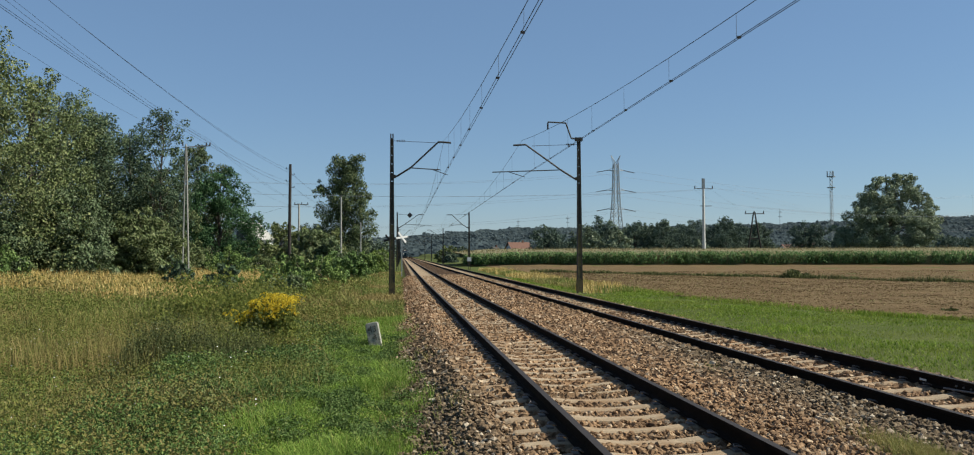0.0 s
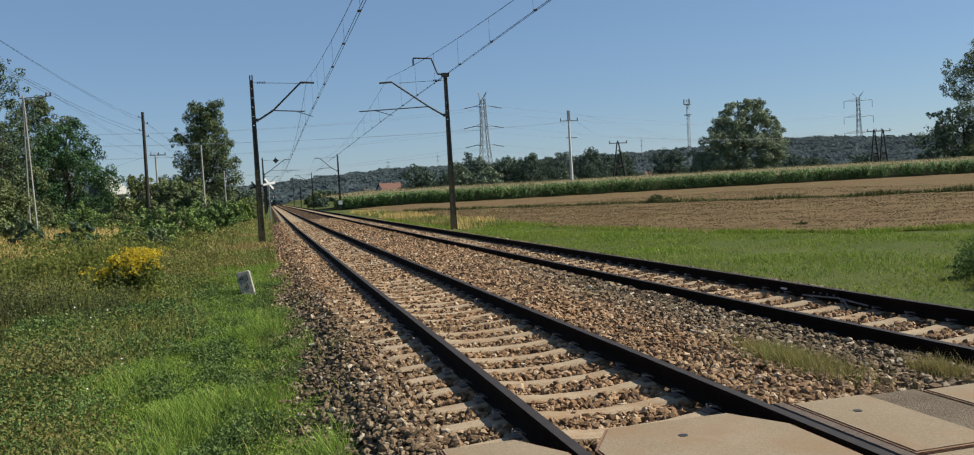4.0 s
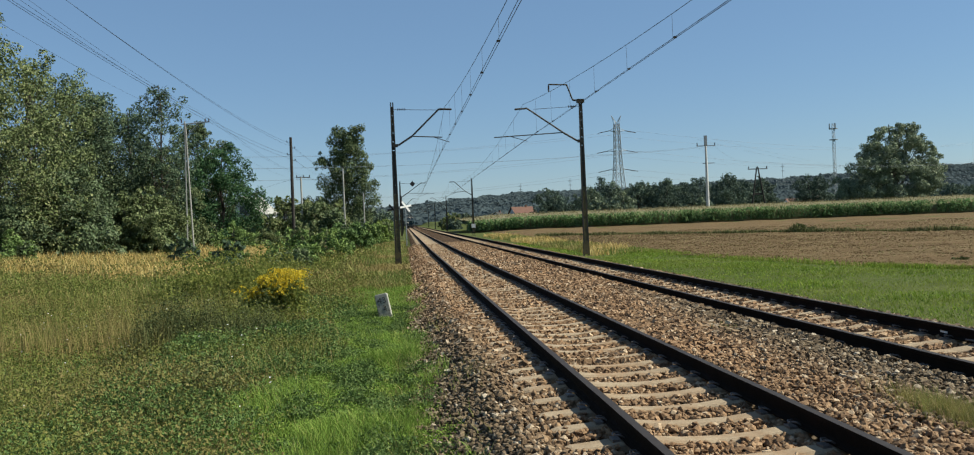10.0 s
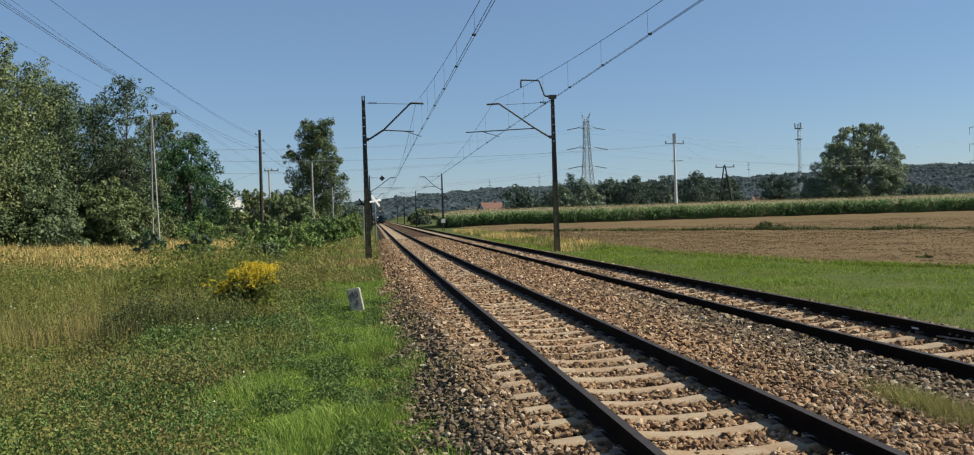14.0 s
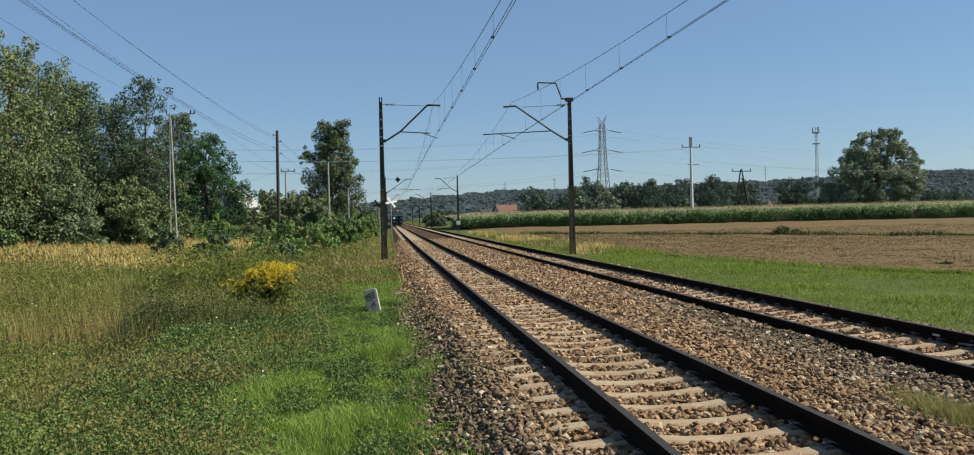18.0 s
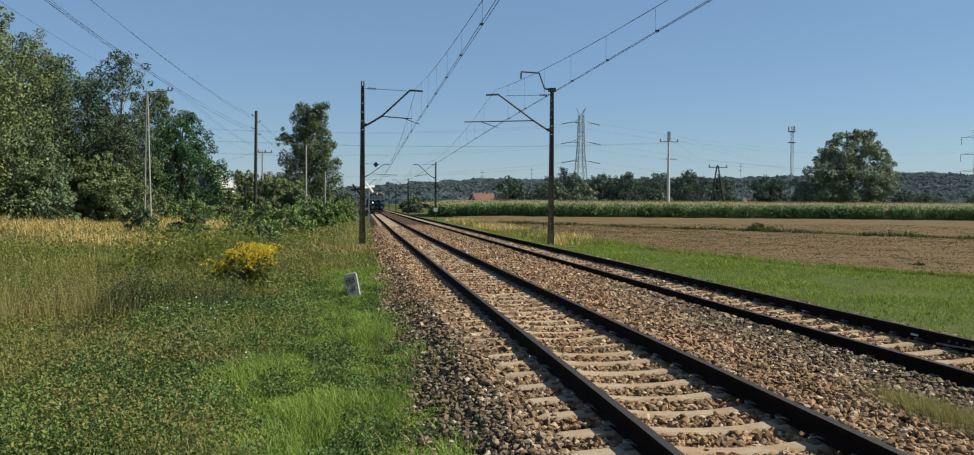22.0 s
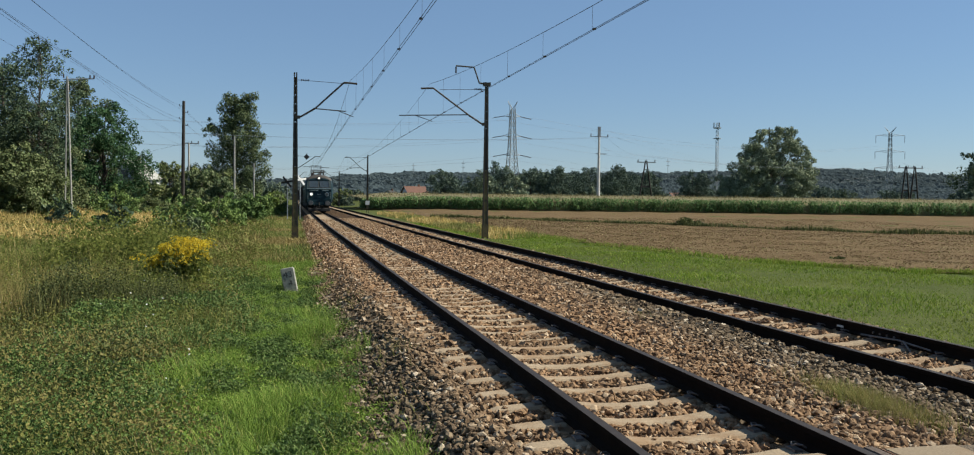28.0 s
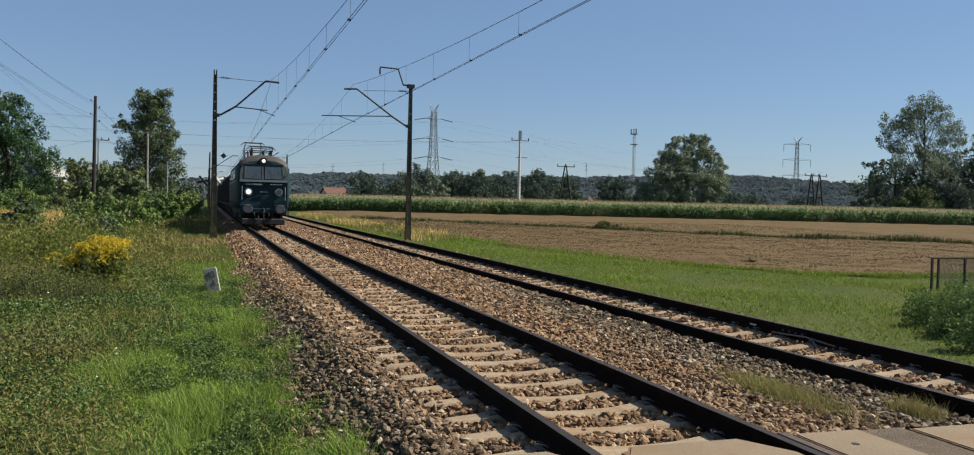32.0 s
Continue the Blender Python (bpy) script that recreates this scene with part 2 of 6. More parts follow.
POLEWOOD = surface("pole_wood_tarred", (0.014, 0.012, 0.010), (0.031, 0.025, 0.019), 3, 50, 0.9)
POLECONC = surface("pole_concrete", (0.219, 0.219, 0.197), (0.307, 0.299, 0.271), 1, 30, 0.9)
POLEPALE = surface("pole_concrete_pale", (0.380, 0.380, 0.365), (0.482, 0.482, 0.460), 1, 30, 0.9)
LATTICE = surface("lattice_steel", (0.190, 0.212, 0.226), (0.249, 0.271, 0.285), 1, 20, 0.6, metal=0.2)
BARK = surface("bark", (0.037, 0.030, 0.022), (0.080, 0.066, 0.051), 4, 30, 0.95, bump=0.9, dist=0.04)
WHITE = surface("white_paint", (0.512, 0.512, 0.490), (0.599, 0.599, 0.578), 2, 30, 0.7)
BLACKSIGN = surface("black_paint", (0.009, 0.009, 0.010), (0.015, 0.015, 0.016), 4, 30, 0.6)
STONEPOST = surface("marker_stone_whitewash", (0.216, 0.210, 0.170), (0.335, 0.330, 0.281), 9, 60, 0.9, stain=(0.102, 0.096, 0.065), stain_scale=9)
ROOFRED = surface("roof_tile_red", (0.086, 0.035, 0.021), (0.123, 0.053, 0.031), 1, 10, 0.8)
WALLWHITE = surface("house_plaster", (0.482, 0.475, 0.453), (0.570, 0.563, 0.541), 1, 10, 0.9)
GLASSDARK = surface("window_dark", (0.015, 0.018, 0.022), (0.030, 0.033, 0.037), 1, 10, 0.15)
# far woods: blue-grey haze of distance mixed into the base colour
HILLHAZE = surface("far_wood_hazed", (0.046, 0.064, 0.068), (0.072, 0.092, 0.094), 0.03, 0.2, 1.0, bump=0.4, dist=3.0, spec=0.0)

VERGE = foliage("verge_grass", [(0.0, (0.098, 0.169, 0.027)), (0.5, (0.172, 0.265, 0.047)), (0.85, (0.255, 0.338, 0.074)), (1.0, (0.399, 0.392, 0.135))], 0.8)
STRIP = foliage("turf_grass", [(0.0, (0.087, 0.145, 0.017)), (0.5, (0.147, 0.224, 0.027)), (0.85, (0.209, 0.286, 0.043)), (1.0, (0.305, 0.333, 0.081))], 0.5, tint=(0.167, 0.202, 0.038), tint_scale=0.35)
MEADOW = foliage("meadow_grass", [(0.0, (0.085, 0.124, 0.029)), (0.45, (0.160, 0.194, 0.051)), (0.8, (0.257, 0.236, 0.073)), (1.0, (0.440, 0.341, 0.174))], 0.4, tint=(0.257, 0.194, 0.081), tint_scale=0.16)
DRY = foliage("dry_grass", [(0.0, (0.308, 0.218, 0.068)), (0.5, (0.499, 0.370, 0.134)), (1.0, (0.664, 0.534, 0.241))], 0.4)
WEED = foliage("weed_leaves", [(0.0, (0.055, 0.097, 0.029)), (0.6, (0.118, 0.179, 0.052)), (1.0, (0.215, 0.263, 0.098))], 0.8, through=0.25)
WEEDDARK = foliage("weed_leaves_dark", [(0.0, (0.048, 0.065, 0.025)), (0.6, (0.099, 0.115, 0.043)), (1.0, (0.201, 0.196, 0.078))], 0.8, through=0.2)
GOLD = foliage("goldenrod_flowers", [(0.0, (0.532, 0.385, 0.030)), (0.6, (0.628, 0.496, 0.045)), (1.0, (0.628, 0.547, 0.104))], 2.0, through=0.5)
LEAFMID = foliage("leaves_mid", [(0.0, (0.072, 0.103, 0.044)), (0.6, (0.146, 0.181, 0.078)), (1.0, (0.257, 0.275, 0.146))], 0.25, through=0.13, vary=True)
LEAFDARK = foliage("leaves_dark", [(0.0, (0.046, 0.074, 0.043)), (0.6, (0.094, 0.132, 0.071)), (1.0, (0.172, 0.204, 0.114))], 0.25, through=0.13, vary=True)
LEAFDEEP = foliage("leaves_deep_green", [(0.0, (0.026, 0.062, 0.026)), (0.6, (0.055, 0.110, 0.046)), (1.0, (0.105, 0.171, 0.077))], 0.25, through=0.13)
LEAFOLIVE = foliage("leaves_olive", [(0.0, (0.071, 0.097, 0.039)), (0.6, (0.142, 0.174, 0.073)), (1.0, (0.245, 0.265, 0.133))], 0.3, through=0.13)
LEAFBRIGHT = foliage("leaves_fresh", [(0.0, (0.083, 0.131, 0.038)), (0.6, (0.156, 0.226, 0.064)), (1.0, (0.245, 0.317, 0.110))], 0.3, through=0.13, vary=True)
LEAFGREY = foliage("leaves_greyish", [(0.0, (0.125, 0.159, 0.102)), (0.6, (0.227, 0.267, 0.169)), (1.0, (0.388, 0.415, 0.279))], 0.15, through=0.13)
# leaves of far trees, greyed and blued in colour for haze
LEAFFAR = foliage("leaves_far_hazed", [(0.0, (0.063, 0.088, 0.069)), (0.6, (0.103, 0.141, 0.099)), (1.0, (0.165, 0.204, 0.141))], 0.06, through=0.13, vary=True)
MEADOWLEAF = foliage("meadow_leaves", [(0.0, (0.095, 0.121, 0.029)), (0.4, (0.142, 0.170, 0.040)), (0.8, (0.193, 0.208, 0.053)), (0.96, (0.227, 0.208, 0.073)), (1.0, (0.293, 0.265, 0.129))], 0.7, tint=(0.189, 0.151, 0.058), tint_scale=0.3)
CLOD = foliage("earth_clods", [(0.0, (0.084, 0.056, 0.026)), (0.5, (0.133, 0.093, 0.047)), (0.82, (0.179, 0.131, 0.069)), (0.92, (0.345, 0.293, 0.159)), (1.0, (0.166, 0.199, 0.066))], 0.5, rough=0.95, through=0.02)
# hill crowns, kept pale and bluish for the same painted haze
CROWNHAZE = foliage("far_wood_crowns_hazed", [(0.0, (0.058, 0.078, 0.086)), (0.6, (0.068, 0.090, 0.096)), (1.0, (0.082, 0.104, 0.104))], 0.012, rough=1.0, through=0.35)
TALLWEED = foliage("tall_weed_leaves", [(0.0, (0.098, 0.120, 0.029)), (0.6, (0.185, 0.211, 0.051)), (1.0, (0.304, 0.301, 0.090))], 0.8, through=0.5)
CORN = foliage("corn_leaves", [(0.0, (0.060, 0.115, 0.042)), (0.6, (0.118, 0.205, 0.070)), (1.0, (0.270, 0.370, 0.160))], 0.2)
TASSEL = foliage("corn_tassels", [(0.0, (0.170, 0.150, 0.075)), (1.0, (0.300, 0.260, 0.145))], 0.2)

# ---- building helpers ----


def mesh_object(name, bm, material, parent=None, label=""):
    me = bpy.data.meshes.new(name)
    bm.to_mesh(me)
    bm.free()
    for mt in material if isinstance(material, (list, tuple)) else (material,):
        me.materials.append(mt)
    ob = new(name, me)
    if parent is not None:
        ob.parent = parent
    if label:
        ob["label"] = label
    return ob


part = mesh_object


def empty(name, x=0, y=0, z=0, rz=0):
    ob = new(name)
    ob.empty_display_size = 0.2
    ob.matrix_basis = pose(x, y, z, 0, 0, rz)
    return ob


def raw_mesh(name, verts, faces, material, parent=None, smooth=False):
    """Large meshes from arrays: verts (n, 3), faces (m, k)."""
    verts, faces = np.asarray(verts, np.float32), np.asarray(faces, np.int32)
    me = bpy.data.meshes.new(name)
    k = faces.shape[1]
    me.vertices.add(len(verts))
    me.vertices.foreach_set("co", verts.ravel())
    me.loops.add(faces.size)
    me.loops.foreach_set("vertex_index", faces.ravel())
    me.polygons.add(len(faces))
    me.polygons.foreach_set("loop_start", np.arange(0, faces.size, k, dtype=np.int32))
    me.polygons.foreach_set("loop_total", np.full(len(faces), k, np.int32))
    me.polygons.foreach_set("use_smooth", np.full(len(faces), smooth))
    me.update(calc_edges=True)
    me.materials.append(material)
    ob = new(name, me)
    if parent is not None:
        ob.parent = parent
    return ob


def box(bm, x0, x1, y0, y1, z0, z1, bevel=0.0):
    r = bmesh.ops.create_cube(bm, size=1, matrix=Matrix.Translation(((x0 + x1) / 2, (y0 + y1) / 2, (z0 + z1) / 2)) @ Matrix.Diagonal((x1 - x0, y1 - y0, z1 - z0, 1)))
    if bevel:
        es = list({e for v in r["verts"] for e in v.link_edges})
        bmesh.ops.bevel(bm, geom=es, offset=bevel, segments=1, affect="EDGES")
    return bm


def rod(bm, a, b, r0, r1=None, n=8):
    """A tapered round bar from a to b."""
    a, b = Vector(a), Vector(b)
    d = b - a
    m = Matrix.Translation((a + b) / 2) @ d.to_track_quat("Z", "Y").to_matrix().to_4x4()
    bmesh.ops.create_cone(bm, cap_ends=True, segments=n, radius1=r0, radius2=r0 if r1 is None else r1, depth=d.length, matrix=m)
    return bm


def bar(bm, a, b, w):
    return rod(bm, a, b, w, w, 4)


def rods(*list_of):
    bm = bmesh.new()
    for a in list_of:
        rod(bm, *a)
    return bm


def boxes(*list_of):
    bm = bmesh.new()
    for a in list_of:
        box(bm, *a)
    return bm


def wire(name, pts, r, material, parent=None, sag=0.0, seg=14, n=4):
    """A hanging wire through the points; sag in metres at mid-span."""
    path = []
    for a, b in zip(pts, pts[1:]):
        a, b = np.array(a, float), np.array(b, float)
        for i in range(seg + (b is pts[-1])):
            u = i / seg
            p = a + (b - a) * u
            p[2] -= sag * 4 * u * (1 - u)
            path.append(p)
    path.append(np.array(pts[-1], float))
    path = np.array(path)
    vs, fs = [], []
    for i, p in enumerate(path):
        t = path[min(i + 1, len(path) - 1)] - path[max(i - 1, 0)]
        t /= np.linalg.norm(t)
        u = np.cross(t, (0, 0, 1.0))
        u /= np.linalg.norm(u)
        w = np.cross(u, t)
        for k in range(n):
            a = 2 * math.pi * k / n
            vs.append(p + r * (math.cos(a) * u + math.sin(a) * w))
    for i in range(len(path) - 1):
        for k in range(n):
            fs.append((i * n + k, i * n + (k + 1) % n, (i + 1) * n + (k + 1) % n, (i + 1) * n + k))
    return raw_mesh(name, vs, fs, material, parent)


# ---- ground ----
TRACKS = (0.0, 4.0)


def bend(y):
    """The tracks' slight swing to the left, away from the crossing."""
    return float(np.interp(y, [-50, 8, 50, 400], [0.0, 0.0, -0.21, -0.5]))


def smooth(a, b, x):
    u = np.clip((x - a) / (b - a), 0, 1)
    return u * u * (3 - 2 * u)


def gz(x, y):
    """Height of the ground: the ballast bed, its shoulders, the meadow and the fields, all a little below the rails."""
    x, y = np.asarray(x, float), np.asarray(y, float)
    bed = -0.265
    left = bed + (-0.60 - bed) * smooth(-1.5, -2.4, x) + 0.10 * smooth(-10, -22, x) + 0.9 * smooth(-16, -30, x) * smooth(30, 80, y)
    right = bed + (-0.48 - bed) * smooth(5.5, 6.5, x) + 0.004 * np.clip(y - 60, 0, 140) * smooth(8, 20, x)
    z = np.where(x < 2, left, right) + 0.08 * smooth(0.84, 0.98, x) * smooth(3.16, 3.02, x)
    far = np.clip(y - 170, 0, 1e9) * 0.004 * smooth(8, 14, np.abs(x - 2))
    return z + far + 0.04 * np.sin(x * 0.9 + 1.3) * np.sin(y * 0.37) * smooth(3.6, 6, np.abs(x - 2.0)) * smooth(-400, -399, -np.abs(y))


def sheet(name, xs, ys, material, lift=0.0, rough=0.0, seed=3):
    xs, ys = np.asarray(xs), np.asarray(ys)
    gx, gy = np.meshgrid(xs, ys)
    z = gz(gx, gy) + lift
    if rough:
        z = z + np.random.default_rng(seed).normal(0, rough, gx.shape)
    v = np.stack([gx, gy, z], -1).reshape(-1, 3)
    w = len(xs)
    i = (np.arange(len(ys) - 1)[:, None] * w + np.arange(w - 1)[None]).ravel()
    return raw_mesh(name, v, np.stack([i, i + 1, i + w + 1, i + w], -1), material, smooth=True)


gxs = np.concatenate([[-3500, -1500, -600, -300, -150, -100, -70, -50, -40], np.arange(-34, -4, 2.0), np.arange(-4, -1, 0.25), np.arange(-1, 5, 1.0), np.arange(5, 8, 0.25), np.arange(8, 40, 2.0), [50, 70, 100, 150, 220, 300, 450, 700, 1200, 2000, 3500]])
gys = np.concatenate([[-2000, -600, -200, -80, -30], np.arange(-10, 40, 1.0), np.arange(40, 120, 4.0), np.arange(120, 400, 20.0), [450, 600, 800, 1200, 2000, 3500]])
tagged(sheet("ground", gxs, gys, SOIL, np.where((gxs > -1.4) & (gxs < 5.6), -0.12, 0.0)[None, :]), "grassy earth of the meadow and fields", "ground", kind="structure")


# ---- the two tracks ----


def rail_profile():
    h = [(-0.036, 0.0), (0.036, 0.0), (0.036, -0.012), (0.034, -0.038), (0.010, -0.050), (0.008, -0.126), (0.030, -0.142), (0.070, -0.152), (0.070, -0.165), (-0.070, -0.165), (-0.070, -0.152), (-0.030, -0.142), (-0.008, -0.126), (-0.010, -0.050), (-0.034, -0.038), (-0.036, -0.012)]
    return h


def rail(parent, x, y0, y1):
    bm = bmesh.new()
    prof = rail_profile()
    ys = [y0, 0.0, *np.arange(8, 60, 6.0), *np.arange(60, y1, 40.0), y1]
    rows = [[bm.verts.new((x + px + bend(y), y, pz)) for px, pz in prof] for y in ys]
    for a, b in zip(rows, rows[1:]):
        for k in range(len(prof)):
            f = bm.faces.new((a[k], a[(k + 1) % len(prof)], b[(k + 1) % len(prof)], b[k]))
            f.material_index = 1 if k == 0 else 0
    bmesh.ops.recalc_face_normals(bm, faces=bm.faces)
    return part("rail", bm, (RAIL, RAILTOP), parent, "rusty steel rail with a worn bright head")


def sleeper_bm():
    """Concrete sleeper: raised rail seats, waisted and sunken middle, bevelled edges."""
    bm = bmesh.new()
    xs = [-1.3, -1.24, -0.98, -0.86, -0.64, -0.5, -0.3, 0.0, 0.3, 0.5, 0.64, 0.86, 0.98, 1.24, 1.3]
    zt = [-0.21, -0.195, -0.178, -0.163, -0.163, -0.174, -0.194, -0.202, -0.194, -0.174, -0.163, -0.163, -0.178, -0.195, -0.21]
    hw = [0.095, 0.105, 0.11, 0.112, 0.112, 0.105, 0.095, 0.09, 0.095, 0.105, 0.112, 0.112, 0.11, 0.105, 0.095]
    rows = []
    for x, z, w in zip(xs, zt, hw):
        rows.append([bm.verts.new((x, y, zz)) for y, zz in ((-w - 0.02, z - 0.12), (-w, z - 0.02), (-w + 0.025, z), (w - 0.025, z), (w, z - 0.02), (w + 0.02, z - 0.12))])
    for a, b in zip(rows, rows[1:]):
        for k in range(5):
            bm.faces.new((a[k], a[k + 1], b[k + 1], b[k]))
    bm.faces.new(rows[0][::-1])
    bm.faces.new(rows[-1])
    bmesh.ops.recalc_face_normals(bm, faces=bm.faces)
    return bm


def clip_bm():
    """Bent spring clip beside the rail foot."""
    bm = bmesh.new()
    pts = [(0.0, -0.05, -0.135), (0.03, -0.05, -0.115), (0.075, -0.03, -0.11), (0.085, 0.0, -0.125), (0.075, 0.03, -0.11), (0.03, 0.05, -0.115), (0.0, 0.05, -0.135)]
    for a, b in zip(pts, pts[1:]):
        rod(bm, a, b, 0.008, n=5)
    box(bm, 0.03, 0.10, -0.06, 0.06, -0.165, -0.145)
    return bm


CLIPSTEEL = surface("clip_steel", (0.10, 0.085, 0.075), (0.20, 0.17, 0.15), 10, 80, 0.5, metal=0.5)


def me_of(bm, name, material):
    me = bpy.data.meshes.new(name)
    bm.to_mesh(me)
    bm.free()
    me.materials.append(material)
    return me


SLEEPER_ME, CLIP_ME = me_of(sleeper_bm(), "sleeper", CONCRETE), me_of(clip_bm(), "rail_clip", CLIPSTEEL)
G = 0.7525


def track(x0, offset, seed):
    rng = random.Random(seed)
    t = tagged(empty("railway_track", x0, 0, 0), "straight rusty railway track on concrete sleepers in ballast", "railway track", "parallel tracks", "structure")
    for sx in (-G, G):
        rail(t, sx, -40, 700)
    for k in range(-8, 210):
        y = 8.0 + 0.6 * k + offset
        if x0 < 1 and y < 5.9 and y > -2:
            continue
        s = new("sleeper", SLEEPER_ME)
        s.parent = t
        s.matrix_basis = pose(bend(y) + rng.uniform(-0.015, 0.015), y + rng.uniform(-0.02, 0.02), rng.uniform(-0.012, 0.004), rng.uniform(-0.8, 0.8), rng.uniform(-0.3, 0.3), rng.uniform(-0.6, 0.6))
        if 4 < y < 26:
            for cx, turn in ((-G - 0.0625, 180), (-G + 0.0625, 0), (G - 0.0625, 180), (G + 0.0625, 0)):
                c = new("rail_clip", CLIP_ME)
                c.parent = s
                c.matrix_basis = pose(cx, 0, 0, 0, 0, turn)
    vs, fs = [], []
    me = SLEEPER_ME
    base = np.array([v.co[:] for v in me.vertices])
    quads = np.array([p.vertices[:] for p in me.polygons if len(p.vertices) == 4])
    for n, k in enumerate(range(210, 700)):
        vs.append(base + (bend(8.0 + 0.6 * k), 8.0 + 0.6 * k + offset, 0))
        fs.append(quads + n * len(base))
    tagged(raw_mesh("distant_sleepers", np.concatenate(vs), np.concatenate(fs), CONCRETE, t), kind="stuff")
    return t


track(0.0, 0.0, 1)
track(4.0, 0.25, 2)


# ---- ballast: loose crushed stone ----
def stone_field(name, n, sampler, size, seed, label, material=STONE, flat=0.75, sink=0.2, round_=False):
    rng = np.random.default_rng(seed)
    p = sampler(rng, n)
    n = len(p)
    corner = np.array([(-1, -1, -1), (1, -1, -1), (1, 1, -1), (-1, 1, -1), (-1, -1, 1), (1, -1, 1), (1, 1, 1), (-1, 1, 1)], float) * 0.5
    quad = np.array([(0, 3, 2, 1), (4, 5, 6, 7), (0, 1, 5, 4), (1, 2, 6, 5), (2, 3, 7, 6), (3, 0, 4, 7)])
    if round_:
        g = (1 + 5 ** 0.5) / 2
        corner = np.array([(-1, g, 0), (1, g, 0), (-1, -g, 0), (1, -g, 0), (0, -1, g), (0, 1, g), (0, -1, -g), (0, 1, -g), (g, 0, -1), (g, 0, 1), (-g, 0, -1), (-g, 0, 1)], float) * 0.3
        quad = np.array([(0, 11, 5), (0, 5, 1), (0, 1, 7), (0, 7, 10), (0, 10, 11), (1, 5, 9), (5, 11, 4), (11, 10, 2), (10, 7, 6), (7, 1, 8), (3, 9, 4), (3, 4, 2), (3, 2, 6), (3, 6, 8), (3, 8, 9), (4, 9, 5), (2, 4, 11), (6, 2, 10), (8, 6, 7), (9, 8, 1)])
    m = len(corner)
    s = size(rng, n, p)
    v = corner[None] * (1 + rng.uniform(-0.48, 0.48, (n, m, 3)))
    v *= rng.uniform(0.65, 1.2, (n, 1, 3)) * s[:, None, None]
    v[:, :, 2] *= flat
    a, b = rng.uniform(0, 6.28, n), rng.uniform(-0.9, 0.9, n)
    ca, sa, cb, sb = np.cos(a)[:, None], np.sin(a)[:, None], np.cos(b)[:, None], np.sin(b)[:, None]
    x, y, z = v[..., 0], v[..., 1], v[..., 2]
    y, z = y * cb - z * sb, y * sb + z * cb
    x, y = x * ca - y * sa, x * sa + y * ca
    out = np.stack([x, y, z], -1) + p[:, None]
    out[:, :, 2] += (s * (0.5 - sink) * 0.6)[:, None]
    f = (np.arange(n)[:, None, None] * m + quad[None]).reshape(-1, quad.shape[1])
    return tagged(raw_mesh(name, out.reshape(-1, 3), f, material), label, "gravel", kind="stuff")


def bed_height(x):
    """Ballast heaped between and beside the sleepers."""
    d = np.minimum(np.abs(x), np.abs(x - 4.0))
    return gz(x, 0 * x) + 0.05 * smooth(1.35, 1.0, d) * smooth(0.0, 0.8, d) * 0.6 + 0.03 * smooth(1.2, 1.6, d) * smooth(-1.9, -1.5, x) * smooth(5.9, 5.5, x)


def bed_sampler(y0, y1, x0=-2.6, x1=6.5):
    def s(rng, n):
        y = y0 + (y1 - y0) * rng.random(n) ** 1.35
        x = rng.uniform(x0, x1, n)
        sway = np.interp(y, [8, 50, 400], [0.0, -0.21, -0.5])
        keep = np.ones(n, bool)
        for c in TRACKS:
            for r in (-G, G):
                keep &= np.abs(x - c - r) > 0.085
        keep &= ~((y < 5.95) & (x > -1.75) & (x < 6.2))
        edge = np.where(x < -1.9, rng.random(n) < smooth(-2.6, -2.05, x), True) & np.where(x > 5.9, rng.random(n) < smooth(6.5, 6.0, x), True)
        keep &= edge
        k = np.round((y - 8.0) / 0.6)
        onsl = (np.abs(x) < 1.25) & (x < 0.9) & (np.abs(y - 8 - 0.6 * k) < 0.105)
        k2 = np.round((y - 8.25) / 0.6)
        on2 = (np.abs(x - 4) < 1.25) & (x > 3.1) & (np.abs(y - 8.25 - 0.6 * k2) < 0.105)
        keep &= ~(onsl & (rng.random(n) > 0.03)) & ~(on2 & (rng.random(n) > 0.07))
        x, y = x[keep], y[keep]
        sway = sway[keep]
        z = bed_height(x) + rng.uniform(-0.01, 0.038, len(x))
        return np.stack([x + sway, y, z], -1)
    return s


stone_field("ballast_front", 40000, bed_sampler(5.6, 11.5), lambda r, n, p: r.uniform(0.030, 0.076, n), 4, "loose crushed-stone ballast before the crossing slabs", round_=True)
stone_field("ballast_near", 72000, bed_sampler(11.3, 27), lambda r, n, p: r.uniform(0.034, 0.080, n), 5, "loose crushed-stone ballast, rust-stained along the rails")
stone_field("ballast_far", 34000, bed_sampler(24, 75), lambda r, n, p: r.uniform(0.05, 0.095, n), 6, "crushed-stone ballast farther along the tracks")
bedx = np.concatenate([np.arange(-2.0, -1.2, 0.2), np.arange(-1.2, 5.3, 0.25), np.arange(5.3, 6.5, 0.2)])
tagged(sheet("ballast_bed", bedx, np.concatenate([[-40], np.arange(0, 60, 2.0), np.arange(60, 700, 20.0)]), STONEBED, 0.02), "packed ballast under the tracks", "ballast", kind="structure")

# ---- overhead line ----
MASTS_Y = (45.7, 121.0, 196.5, 272.0, 347.0)


